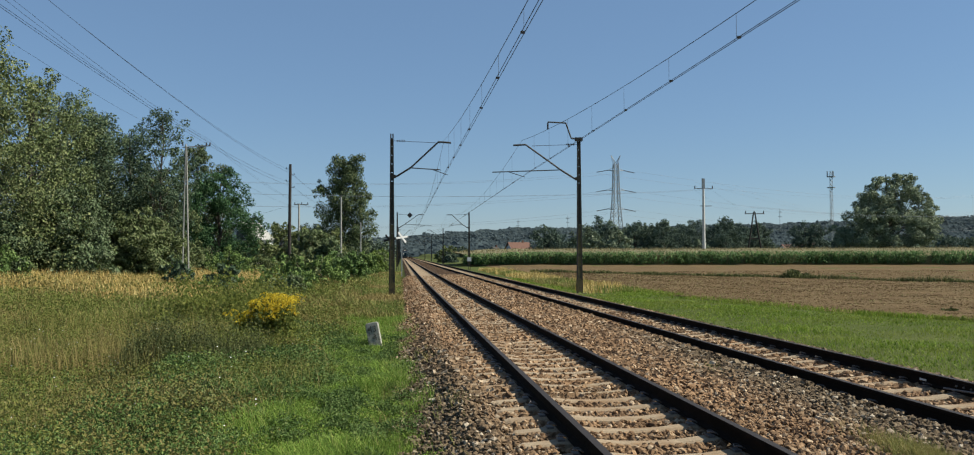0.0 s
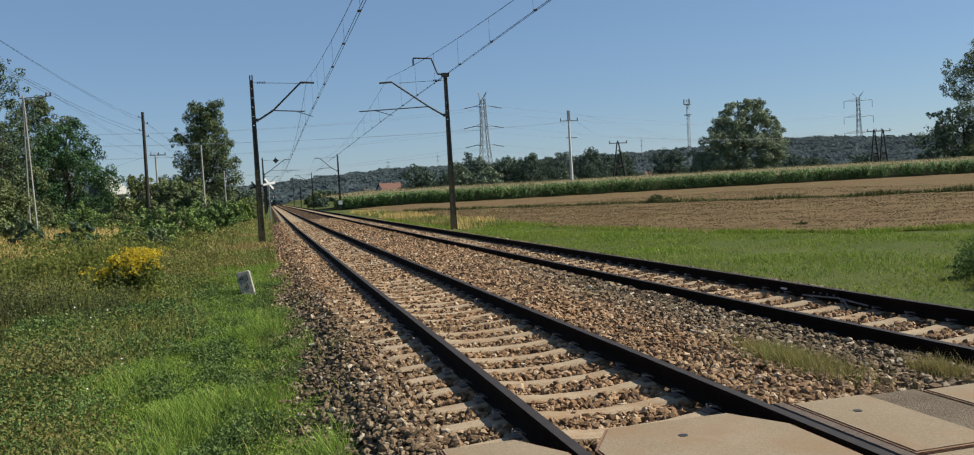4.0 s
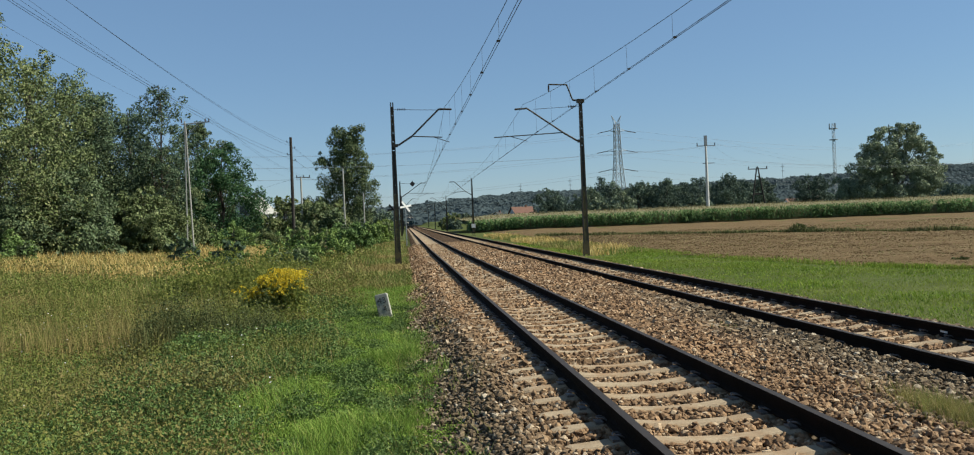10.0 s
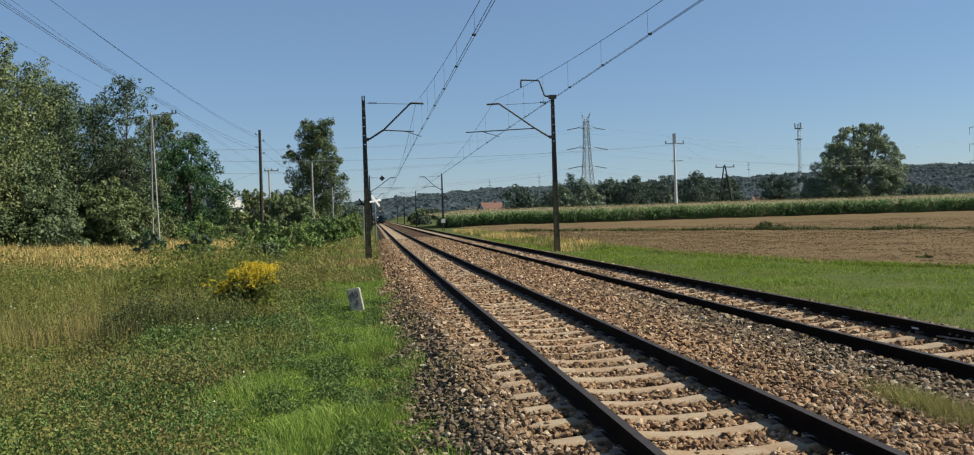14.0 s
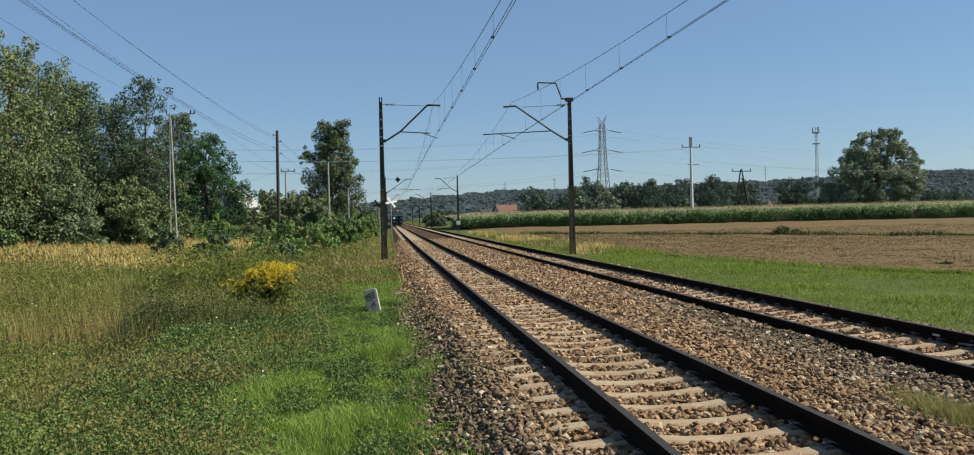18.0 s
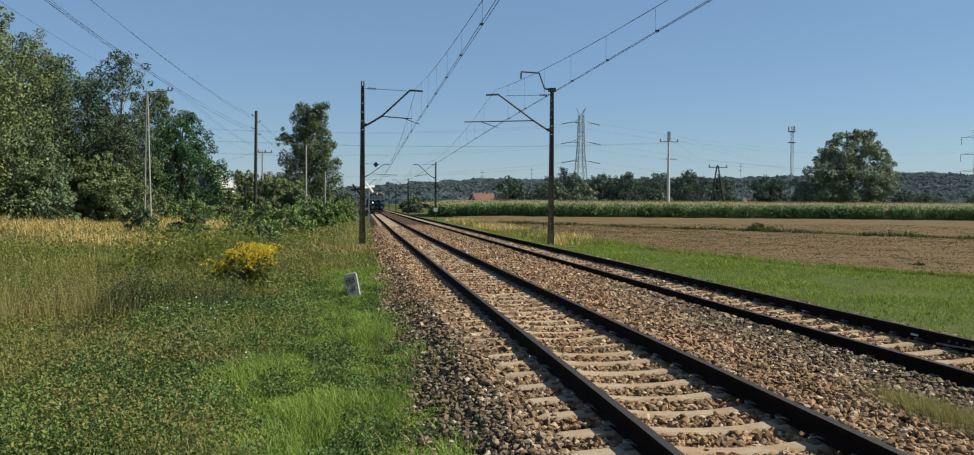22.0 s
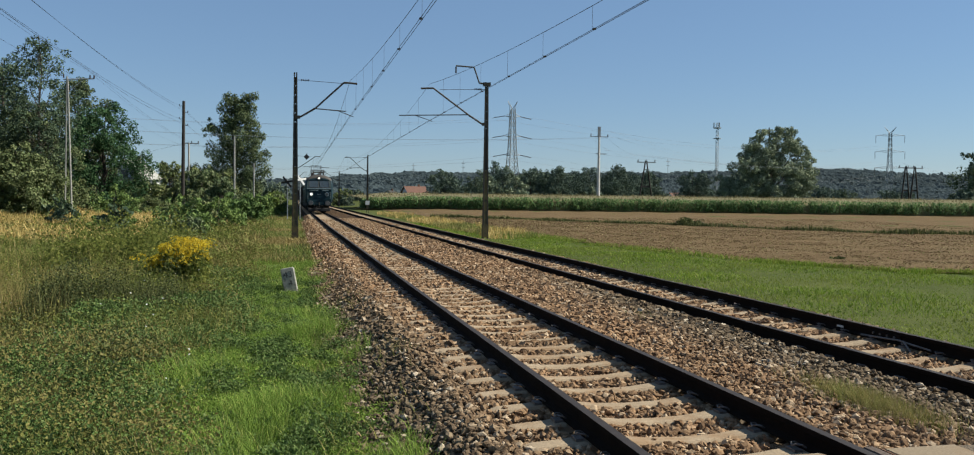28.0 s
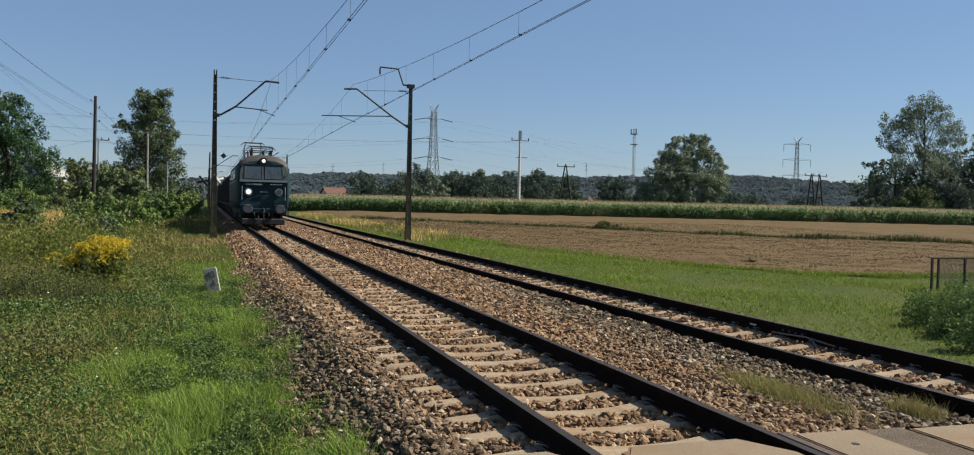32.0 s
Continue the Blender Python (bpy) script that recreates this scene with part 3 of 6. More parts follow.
def mast(x, y, side, hook=False, box_plate=False, foot=True, long_arm=False, drop=0.0):
    """Two-channel lattice mast with a raised cantilever toward the track. side: +1 leans its arm to +x."""
    zb = float(gz(x, y)) + drop
    m = tagged(empty("catenary_mast", x, y, -drop), "dark steel catenary mast with cantilever arm", "catenary mast", "overhead line masts")
    top = 8.05
    for sx in (-1, 1):
        bm = bmesh.new()
        ring = [[bm.verts.new((sx * w + dx, dy, z)) for dx, dy in ((-0.032, -0.07), (0.032, -0.07), (0.032, 0.07), (-0.032, 0.07))] for w, z in ((0.13, zb - 0.1), (0.055, top))]
        bm.faces.new(ring[0][::-1])
        bm.faces.new(ring[1])
        for k in range(4):
            bm.faces.new((ring[0][k], ring[0][(k + 1) % 4], ring[1][(k + 1) % 4], ring[1][k]))
        part("channel", bm, MAST, m)
    if y < 130:
        for k in range(17):
            u = k / 17
            w = 0.11 + (0.04 - 0.11) * u
            z0 = zb + 0.6 + (top - zb - 0.8) * u
            # lower plates carry the painted sunlit khaki, upper ones the plain mast paint
            part("batten_plate", boxes((-w, w, -0.055, 0.055, z0, z0 + (0.452 if u < 0.6 else 0.42))), MASTINNERLIT if u < 0.36 else MAST, m)
    else:
        part("web", boxes((-0.08, 0.08, -0.03, 0.03, zb, top)), MAST, m)
    part("foundation", boxes((-0.32, 0.32, -0.28, 0.28, zb - 0.3, zb + 0.03, 0.02)), MASTFOOT, m, "weathered, earth-stained mast foot")
    if foot:
        part("foot_band", boxes((-0.172, 0.172, -0.075, 0.075, zb + 0.1, zb + 0.75)), MASTFOOT, m, "worn rust-yellow band at the mast foot")
    s = side
    e = 0.5 if long_arm else 0.0
    arm = rods(((s * 0.1, 0, 5.78), (s * 0.26, 0, 5.80), 0.045), ((s * 0.26, 0, 5.80), (s * 1.0, 0, 6.26), 0.05), ((s * 1.0, 0, 6.26), (s * (2.46 + e), 0, 7.64), 0.045), ((s * (2.46 + e), 0, 7.64), (s * (3.13 + e), 0, 7.60), 0.05))
    part("cantilever_tube", arm, MAST, m)
    part("tie_rod", rods(((s * 0.1, 0, 7.68), (s * 2.6, 0, 7.58), 0.012)), MAST, m)
    ins = bmesh.new()
    for k in range(5):
        rod(ins, (s * (0.28 + 0.09 * k), 0, 7.675), (s * (0.32 + 0.09 * k), 0, 7.675), 0.055)
    part("insulator", ins, INSUL, m)
    if long_arm:
        part("registration_tube", rods(((s * 1.02, 0, 6.27), (s * 4.8, 0, 6.12), 0.028)), MAST, m)
        part("steady_arm", rods(((s * 3.9, 0, 6.14), (s * 3.0, 0, 5.86), 0.018)), MAST, m)
    else:
        part("registration_tube", rods(((s * 0.9, 0, 6.25), (s * 2.56, 0, 6.15), 0.028)), MAST, m)
        part("steady_arm", rods(((s * 2.05, 0, 6.2), (s * 2.95, 0, 5.88), 0.018)), MAST, m)
    part("clamp", boxes((s * 0.1 - 0.13, s * 0.1 + 0.13, -0.09, 0.09, 5.70, 5.86)), MAST, m)
    if hook:
        h = rods(((0, 0, 7.98), (s * 0.42, 0, 8.02), 0.05), ((s * 0.42, 0, 8.02), (s * 0.72, 0, 8.86), 0.04), ((s * 0.72, 0, 8.86), (s * 1.72, 0, 8.90), 0.04))
        part("bracket_hook", h, MAST, m)
        part("hanging_insulator", rods(((s * 1.72, 0, 8.9), (s * 1.72, 0, 8.84), 0.02), ((s * 1.72, 0, 8.84), (s * 1.72, 0, 8.5), 0.045)), INSUL, m)
        part("mast_cap", boxes((-0.2, 0.2, -0.12, 0.12, 7.86, 8.06)), MAST, m)
    if box_plate:
        part("number_plate", boxes((-0.28, 0.28, -0.14, -0.11, 1.05, 1.6)), WHITE, m, "plain white plate")
    return m


for i, y in enumerate(MASTS_Y):
    low = 0.0 if i == 0 else 0.35
    mast(-2.92 if i == 0 else -2.96, y, 1, foot=i == 0, long_arm=i % 2 == 1, drop=low)
    mast(7.3 if i == 0 else 7.15, y + (0.8 if i == 0 else 0), -1, hook=i == 0, box_plate=i == 1, foot=i == 0, long_arm=i % 2 == 0, drop=low)

YS = (-30.0, *MASTS_Y, 430.0)
CARRY, SAG = 7.75, 1.5


def overhead(tx, offs, over):
    """One track's overhead line: a contact pair, the sagging carrier above it and the droppers between them."""
    line = lambda dx: [(tx + dx + bend(y) * 0.5 + (0.1 * (-1) ** k if k > 1 else 0), y, 5.85 - (0.3 if k > 1 else 0)) for k, y in enumerate(YS)]
    for dx in offs:
        tagged(wire("contact_wire", line(dx), 0.008, WIRE), "thin dark overhead contact wire above the track", "overhead wire", "contact wires")
    top = [(x, y, z + CARRY - 5.85) for x, y, z in line(over)]
    tagged(wire("carrier_wire", top, 0.009, WIRE, sag=SAG, seg=24), "sagging dark carrier wire of the overhead line", "overhead wire", "carrier wires")
    for k in range(3):
        (xa, ya, za), (xb, yb, zb) = top[k], top[k + 1]
        n = 18
        for i in range(1, n):
            u = i / n
            x, y = xa + (xb - xa) * u, ya + (yb - ya) * u
            zt = za + (zb - za) * u - SAG * 4 * u * (1 - u)
            zc = za + (zb - za) * u - (CARRY - 5.85)
            d = tagged(empty("dropper", x, y, zc), "thin vertical dropper between the overhead wires", "dropper", "droppers")
            part("strand", rods(((0, 0, 0), (0, 0, zt - zc), 0.004, 0.004, 4)), WIRE, d)
            if ya < 100:
                part("clamp", boxes((offs[0] - over - 0.01, offs[1] - over + 0.01, -0.025, 0.025, -0.015, 0.03)), WIRE, d)


overhead(0.0, (-0.115, -0.05), -0.06)
overhead(4.0, (0.145, 0.20), 0.12)


# ---- level-crossing signs and the diamond board ----
def crossbuck(x, y, z, front):
    zb = float(gz(x, y))
    s = tagged(empty("crossing_sign", x, y, zb, 35 if front else -30), "white level-crossing saltire on a post" if front else "dark back of a level-crossing saltire on a post", "road sign", "crossing signs")
    part("post", rods(((0, 0.05, -0.1), (0, 0.05, z - zb + 0.3), 0.04)), LATTICE, s)
    for a in (28, -28):
        bm = box(bmesh.new(), -0.65, 0.65, -0.02, 0.0, -0.09, 0.09)
        bmesh.ops.transform(bm, verts=bm.verts, matrix=pose(0, -0.012 if a > 0 else 0.012, z - zb, 0, a + 20, 0))
        part("cross_board", bm, WHITE if front else BLACKSIGN, s)
    return s


crossbuck(-2.35, 82.0, 3.3, True)
crossbuck(-3.55, 84.0, 3.1, False)
d = tagged(empty("diamond_board", -1.2, 120.9, 7.2), "black diamond board on the overhead line", "railway sign")
bm = box(bmesh.new(), -0.28, 0.28, -0.02, 0.02, -0.28, 0.28)
bmesh.ops.transform(bm, verts=bm.verts, matrix=pose(0, 0, 0, 0, 45, 0))
part("board", bm, BLACKSIGN, d)
part("hanger", rods(((0, 0.02, 0.35), (0, 0.02, 0.5), 0.02)), MAST, d)

# ---- fields ----


def field_edge(y):
    """Where the grass strip ends and the ploughed field begins."""
    return np.interp(y, [0, 21.5, 23.5, 31, 40, 48, 62, 80, 150], [80, 30, 15.6, 12.8, 11.4, 10.8, 10.9, 11.2, 12])


def corn_front(x):
    """The near edge of the corn across the field."""
    return np.interp(x, [8, 12, 30, 64, 86, 140, 260], [152, 147, 136, 129, 121, 104, 66])


def balk(x):
    """The weedy strip that divides the ploughed field."""
    return np.interp(x, [10, 14, 20, 31, 36, 60, 110], [98, 93, 84, 67, 57, 38, 27])


def ploughed():
    ys = np.concatenate([np.arange(21.8, 60, 0.55), np.arange(60, 150, 2.0)])
    us = np.linspace(0, 1, 150) ** 1.8
    rng = np.random.default_rng(7)
    rows = []
    for y in ys:
        x0, x1 = float(field_edge(y)), 260.0
        x = x0 + (x1 - x0) * us
        z = gz(x, y) + 0.03 + np.abs(rng.normal(0, 0.018, len(x))) * (us > 0)
        rows.append(np.stack([x, np.full(len(x), y), z], -1))
    v = np.concatenate(rows)
    w = len(us)
    i = (np.arange(len(ys) - 1)[:, None] * w + np.arange(w - 1)[None]).ravel()
    return raw_mesh("ploughed_field", v, np.stack([i, i + 1, i + w + 1, i + w], -1), PLOUGHED)


tagged(ploughed(), "bare brown ploughed field with stubble", "field", kind="structure")


def clod_sampler(rng, n):
    y = 22 + 70 * rng.random(n) ** 1.5
    x = field_edge(y) + 0.3 + rng.random(n) ** 1.2 * 48
    keep = (y < balk(x) - 0.5) | (rng.random(n) < 0.35)
    x, y = x[keep], y[keep]
    z = gz(x, y) + 0.035
    return np.stack([x, y, z], -1)


stone_field("soil_clods", 95000, clod_sampler, lambda r, n, p: r.uniform(0.02, 0.045, n) * (0.6 + p[:, 1] / 60), 9, "clods of turned brown earth", CLOD, flat=0.5)

# ---- grass and weeds ----


def blades(name, p, h, w, lean, material, label, seed, category="grass"):
    """Upright tapering blades, each bent to one side: p (n, 3) roots, h heights, w widths."""
    rng = np.random.default_rng(seed)
    n = len(p)
    a = rng.uniform(0, 6.283, n)
    d = np.stack([np.cos(a), np.sin(a), 0 * a], -1)
    side = np.stack([-np.sin(a + rng.uniform(-1, 1, n)), np.cos(a), 0 * a], -1) * (w * 0.5)[:, None]
    up = np.array([0, 0, 1.0])
    l = (lean * rng.uniform(0.2, 1.0, n) * h)[:, None]
    mid = p + up * (h * 0.55)[:, None] + d * l * 0.35
    tip = p + up * (h * rng.uniform(0.85, 1.0, n))[:, None] + d * l
    v = np.stack([p - side, p + side, mid + side * 0.75, mid - side * 0.75, tip], 1).reshape(-1, 3)
    i = np.arange(n)[:, None] * 5
    q = (i + np.array([[0, 1, 2]])), (i + np.array([[0, 2, 3]])), (i + np.array([[3, 2, 4]]))
    return tagged(raw_mesh(name, v, np.concatenate(q), material), label, category, kind="stuff")


def leaves(p, size, rng, flat=0.35, out=None, loose=0.62):
    """Arrays of small folded leaf quads centred on p, turned at random. Returns verts and quads."""
    n = len(p)
    nz = rng.normal(0, 1, (n, 3)) * (1, 1, 0.8)
    nz[:, 2] += flat
    if out is not None:
        nz = nz * loose + out
    nz /= np.linalg.norm(nz, axis=1)[:, None]
    u = np.cross(nz, rng.normal(0, 1, (n, 3)))
    u /= np.linalg.norm(u, axis=1)[:, None]
    w = np.cross(nz, u)
    s = size[:, None]
    v = np.stack([p - u * s * 0.5, p + w * s * 0.34, p + u * s * 0.55, p - w * s * 0.34], 1)
    v[:, 1] += nz * s * 0.12
    v[:, 3] += nz * s * 0.12
    return v.reshape(-1, 3), np.arange(n * 4).reshape(-1, 4)


def area(rng, n, x0, x1, y0, y1, power=1.0):
    y = y0 + (y1 - y0) * rng.random(n) ** power
    x = rng.uniform(x0, x1, n)
    return x, y


def rooted(x, y, keep=None):
    p = np.stack([x, y, gz(x, y) - 0.01], -1)
    return p if keep is None else p[keep]


R = np.random.default_rng(11)


def patch(x, y, f, seed):
    """Smooth patchiness between 0 and 1."""
    r = np.random.default_rng(seed)
    s = 0
    for k in range(6):
        a, ph = r.uniform(0, 6.28), r.uniform(0, 6.28)
        s = s + np.sin((x * np.cos(a) + y * np.sin(a)) * f * r.uniform(0.6, 1.7) + ph)
    return 0.5 + s / 6


# short green verge beside the ballast
x, y = area(R, 130000, -5.2, -1.95, 6.6, 30, 1.5)
k = R.random(len(x)) < smooth(-1.85, -2.5, x + 0.22 * np.sin(1.9 * y) * np.sin(0.63 * y + 1)) * (1 - 0.8 * smooth(-4.0, -5.2, x - 0.25 * np.sin(y)))
p = rooted(x[k], y[k])
blades("verge_grass", p, R.uniform(0.05, 0.22, len(p)) * np.clip(-0.15 + 1.7 * patch(p[:, 0], p[:, 1], 1.9, 4), 0.25, 1.5), R.uniform(0.004, 0.010, len(p)), 0.9, VERGE, "short bright green grass on the verge", 21)
x, y = area(R, 30000, -5.5, -2.3, 30, 110, 1.3)
p = rooted(x, y)
blades("verge_grass_far", p, R.uniform(0.08, 0.3, len(p)), R.uniform(0.03, 0.06, len(p)), 0.8, MEADOW, "short olive grass along the far verge", 22)
# dry wisps where the grass thins out into the ballast
x, y = area(R, 5200, -2.75, -1.75, 3.2, 40, 1.4)
p = rooted(x, y, (patch(x, y, 2.2, 14) > 0.45) & (R.random(len(x)) < smooth(-1.7, -2.3, x)))
blades("edge_grass", p, R.uniform(0.06, 0.28, len(p)), R.uniform(0.005, 0.01, len(p)), 1.3, MEADOW, "thin half-dry grass at the ballast's edge", 28)
# taller meadow
x, y = area(R, 60000, -16, -3.6, 7.2, 34, 1.4)
k = R.random(len(x)) < smooth(-3.6, -4.8, x + 0.4 * np.sin(0.7 * y))
p = rooted(x[k], y[k])
blades("meadow_grass", p, (0.10 + 0.38 * R.random(len(p)) ** 1.6) * (0.5 + 0.8 * patch(p[:, 0], p[:, 1], 0.9, 5)), R.uniform(0.006, 0.014, len(p)), 0.7, MEADOW, "tall mixed meadow grass turning yellow", 23)
x, y = area(R, 60000, -40, -4.5, 30, 85, 1.2)
p = rooted(x, y)
blades("meadow_grass_far", p, R.uniform(0.25, 0.7, len(p)), R.uniform(0.03, 0.06, len(p)), 0.6, MEADOW, "tall yellowing grass farther off", 24)
# thin seeding stalks standing above the weeds
x, y = area(R, 20000, -15.5, -5.2, 16, 36, 1.1)
p = rooted(x, y, patch(x, y, 0.7, 17) > 0.52)
blades("seeding_stalks", p, R.uniform(0.4, 0.95, len(p)), R.uniform(0.006, 0.012, len(p)), 0.35, MEADOW, "tall thin yellowing stalks in the meadow", 31)
# rough grass round the crossing, where the path begins
x, y = area(R, 44000, -14, -2.1, -9, 7.4)
blades("crossing_grass", rooted(x, y), R.uniform(0.05, 0.18, len(x)), R.uniform(0.01, 0.02, len(x)), 0.9, VERGE, "short grass beside the level crossing", 32)
# dry straw-coloured band
x, y = area(R, 85000, -46, -8, 30, 92)
k = patch(x, y, 0.35, 8) * 0.8 + 0.62 * smooth(33, 50, y) + 0.1 * smooth(-9, -15, x) - 0.3 * smooth(-21, -32, x) > 0.93 + R.uniform(-0.15, 0.15, len(x))
p = rooted(x[k], y[k])
blades("dry_grass", p, R.uniform(0.4, 0.95, len(p)), R.uniform(0.03, 0.06, len(p)), 0.5, DRY, "dry straw-yellow grass in the meadow", 25)
x, y = area(R, 9000, 7.6, 10.8, 46, 112)
k = patch(x, y, 0.5, 16) < 0.5
blades("green_field_edge", rooted(x[k], y[k]), R.uniform(0.15, 0.45, k.sum()), R.uniform(0.025, 0.05, k.sum()), 0.7, MEADOW, "olive grass between the track and the ploughed field", 29)
x, y = x[~k], y[~k]
p = rooted(x, y)
blades("dry_grass_field_edge", p, R.uniform(0.2, 0.65, len(p)), R.uniform(0.025, 0.05, len(p)), 0.6, DRY, "dry grass between the track and the ploughed field", 26)
# grass strip on the field side
x, y = area(R, 190000, 6.1, 22, 6, 75, 1.5)
k = (x < field_edge(y + 0.7 * R.normal(0, 1, len(x))) + 0.4 * np.sin(y * 1.3) + 0.5 * R.normal(0, 1, len(x))) & (R.random(len(x)) < smooth(6.0, 6.7, x))
p = rooted(x[k], y[k])
blades("grass_strip", p, R.uniform(0.03, 0.11, len(p)) * (0.5 + 0.9 * patch(p[:, 0], p[:, 1], 1.1, 61)), R.uniform(0.009, 0.018, len(p)) * (0.8 + p[:, 1] / 40), 1.3, STRIP, "short green grass between the tracks and the field", 27)
# ragged grass over the margin of the ploughed field
x = R.uniform(13.5, 30, 9000)
y = np.interp(x, [12.8, 15.6, 30], [31, 23.5, 21.5]) + R.normal(0, 0.32, len(x))
yy = R.uniform(26, 70, 7000)
x, y = np.concatenate([x, field_edge(yy) + R.normal(0, 0.4, len(yy))]), np.concatenate([y, yy])
k = patch(x, y, 1.4, 71) > 0.3
blades("field_margin_grass", rooted(x[k], y[k]) + (0, 0, 0.02), R.uniform(0.06, 0.22, k.sum()), R.uniform(0.012, 0.03, k.sum()), 0.9, STRIP, "ragged grass over the edge of the ploughed field", 72)
# weeds rooted in the ballast between the tracks
for cx, cy, rx, ry, n in ((2.0, 7.2, 0.20, 0.75, 4200), (2.78, 6.35, 0.12, 0.26, 900), (2.2, 13.0, 0.12, 0.5, 60), (-1.75, 11.5, 0.25, 0.6, 130), (-1.9, 17.0, 0.2, 0.9, 110)):
    p = rooted(cx + rx * R.normal(0, 0.6, n), cy + ry * R.normal(0, 0.6, n))
    p[:, 2] += 0.02
    blades("ballast_weeds", p, R.uniform(0.07, 0.24, n), R.uniform(0.003, 0.006, n), 0.7, MEADOW, "tuft of grass growing through the ballast", 30 + n)


def weed_mass(name, blobs, n, size, material, label, seed, category="weeds"):
    """Leafy growth: leaves scattered through a set of flattened mounds (x, y, radius, height)."""
    rng = np.random.default_rng(seed)
    b = np.array(blobs, float)
    wgt = b[:, 2] ** 2 * b[:, 3] ** 0.5
    pick = rng.choice(len(b), n, p=wgt / wgt.sum())
    r = rng.random(n) ** 0.45
    a = rng.uniform(0, 6.283, n)
    el = np.arcsin(rng.random(n) ** 0.8)
    x = b[pick, 0] + b[pick, 2] * r * np.cos(a) * np.cos(el)
    y = b[pick, 1] + b[pick, 2] * r * np.sin(a) * np.cos(el)
    z = gz(x, y) + b[pick, 3] * (r * np.sin(el) * rng.uniform(0.75, 1.15, n))
    v, f = leaves(np.stack([x, y, z], -1), rng.uniform(0.6, 1.3, n) * size, rng)
    return tagged(raw_mesh(name, v, f, material), label, category, kind="stuff")


def leafy_cover(name, n, x0, x1, y0, y1, low, high, size, material, label, seed, freq=0.8, power=1.5, edge=0.0):
    """Knee-high mixed growth: small leaves spread in uneven depth over the ground."""
    rng = np.random.default_rng(seed)
    x, y = area(rng, n, x0, x1, y0, y1, power)
    if edge:
        k = rng.random(n) < smooth(x1, x1 - edge, x + 0.4 * np.sin(0.7 * y) + 0.2 * np.sin(2.3 * y))
        x, y = x[k], y[k]
    top = low + (high - low) * np.clip(1.3 * patch(x, y, freq, seed) * patch(x, y, freq * 3.1, seed + 1) + 0.25 * patch(x, y, freq * 9, seed + 2) + 0.3 * (patch(x, y, freq * 26, seed + 3) - 0.5), 0, 1.3)
    z = gz(x, y) + top * rng.random(len(x)) ** 0.55
    v, f = leaves(np.stack([x, y, z], -1), rng.uniform(0.6, 1.4, len(x)) * size * (0.7 + 0.035 * y), rng, 0.6)
    return tagged(raw_mesh(name, v, f, material), label, "weeds", kind="stuff")


# leafy weeds through the near meadow
leafy_cover("meadow_weeds", 185000, -17, -3.6, 7.2, 36, 0.10, 0.66, 0.033, MEADOWLEAF, "mixed green and browning weeds in the meadow", 41, edge=1.2, power=1.4)
leafy_cover("nettle_patch", 75000, -6.6, -3.7, 7.4, 24, 0.08, 0.46, 0.036, WEED, "fresh green leafy weeds in the meadow", 48, freq=0.7, edge=1.0, power=1.3)
leafy_cover("meadow_herbs", 20000, -12, -5.0, 7.4, 17, 0.06, 0.5, 0.034, WEED, "low green herbs between the meadow grass", 57, freq=0.5, power=1.2)
leafy_cover("meadow_weeds_far", 50000, -36, -4.2, 30, 62, 0.25, 0.75, 0.05, MEADOWLEAF, "weeds in the farther meadow", 49, power=1.1, edge=1.5)
weed_mass("tall_weeds", [(R.uniform(-14, -4.6), R.uniform(10, 26), R.uniform(0.3, 0.8), R.uniform(0.35, 0.7)) for _ in range(44)], 11000, 0.05, WEEDDARK, "brownish tall weeds going to seed", 42)
weed_mass("seeding_weeds", [(R.uniform(-14.5, -6.4), R.uniform(17, 30), R.uniform(0.35, 0.7), R.uniform(0.5, 1.0)) for _ in range(60)], 13000, 0.05, TALLWEED, "tall olive weeds standing in the meadow", 54)
# dark withering clump beside the goldenrod
dark = [(R.uniform(-7.4, -5.2), 17.2 + R.normal(0, 0.3), R.uniform(0.22, 0.45), R.uniform(0.6, 1.25)) for _ in range(26)]
weed_mass("dark_weeds", dark, 15000, 0.042, WEEDDARK, "dark clump of tall withering weeds", 43)
x, y = R.uniform(-7.6, -5.0, 1500), 17.2 + R.normal(0, 0.5, 1500)
blades("dark_stalks", rooted(x, y), R.uniform(0.5, 1.2, len(x)) * (0.6 + 0.5 * patch(x, y, 2.5, 63)), R.uniform(0.005, 0.011, len(x)), 0.3, WEEDDARK, "dark upright stalks of withering weeds", 64)
# verge: low mounds of weeds and clover with bare gaps between them
wb = [(R.uniform(-4.4, -2.35), 7.0 + 17 * R.random() ** 1.2, R.uniform(0.12, 0.36), R.uniform(0.09, 0.24)) for _ in range(190)]
weed_mass("verge_weeds", wb, 62000, 0.036, WEED, "low green weeds at the foot of the ballast", 44)
wb = [(R.uniform(-4.2, -2.3), 7.0 + 16 * R.random() ** 1.3, R.uniform(0.15, 0.4), R.uniform(0.05, 0.15)) for _ in range(150)]
weed_mass("verge_clover", wb, 45000, 0.028, VERGE, "bright green clover on the verge", 47)
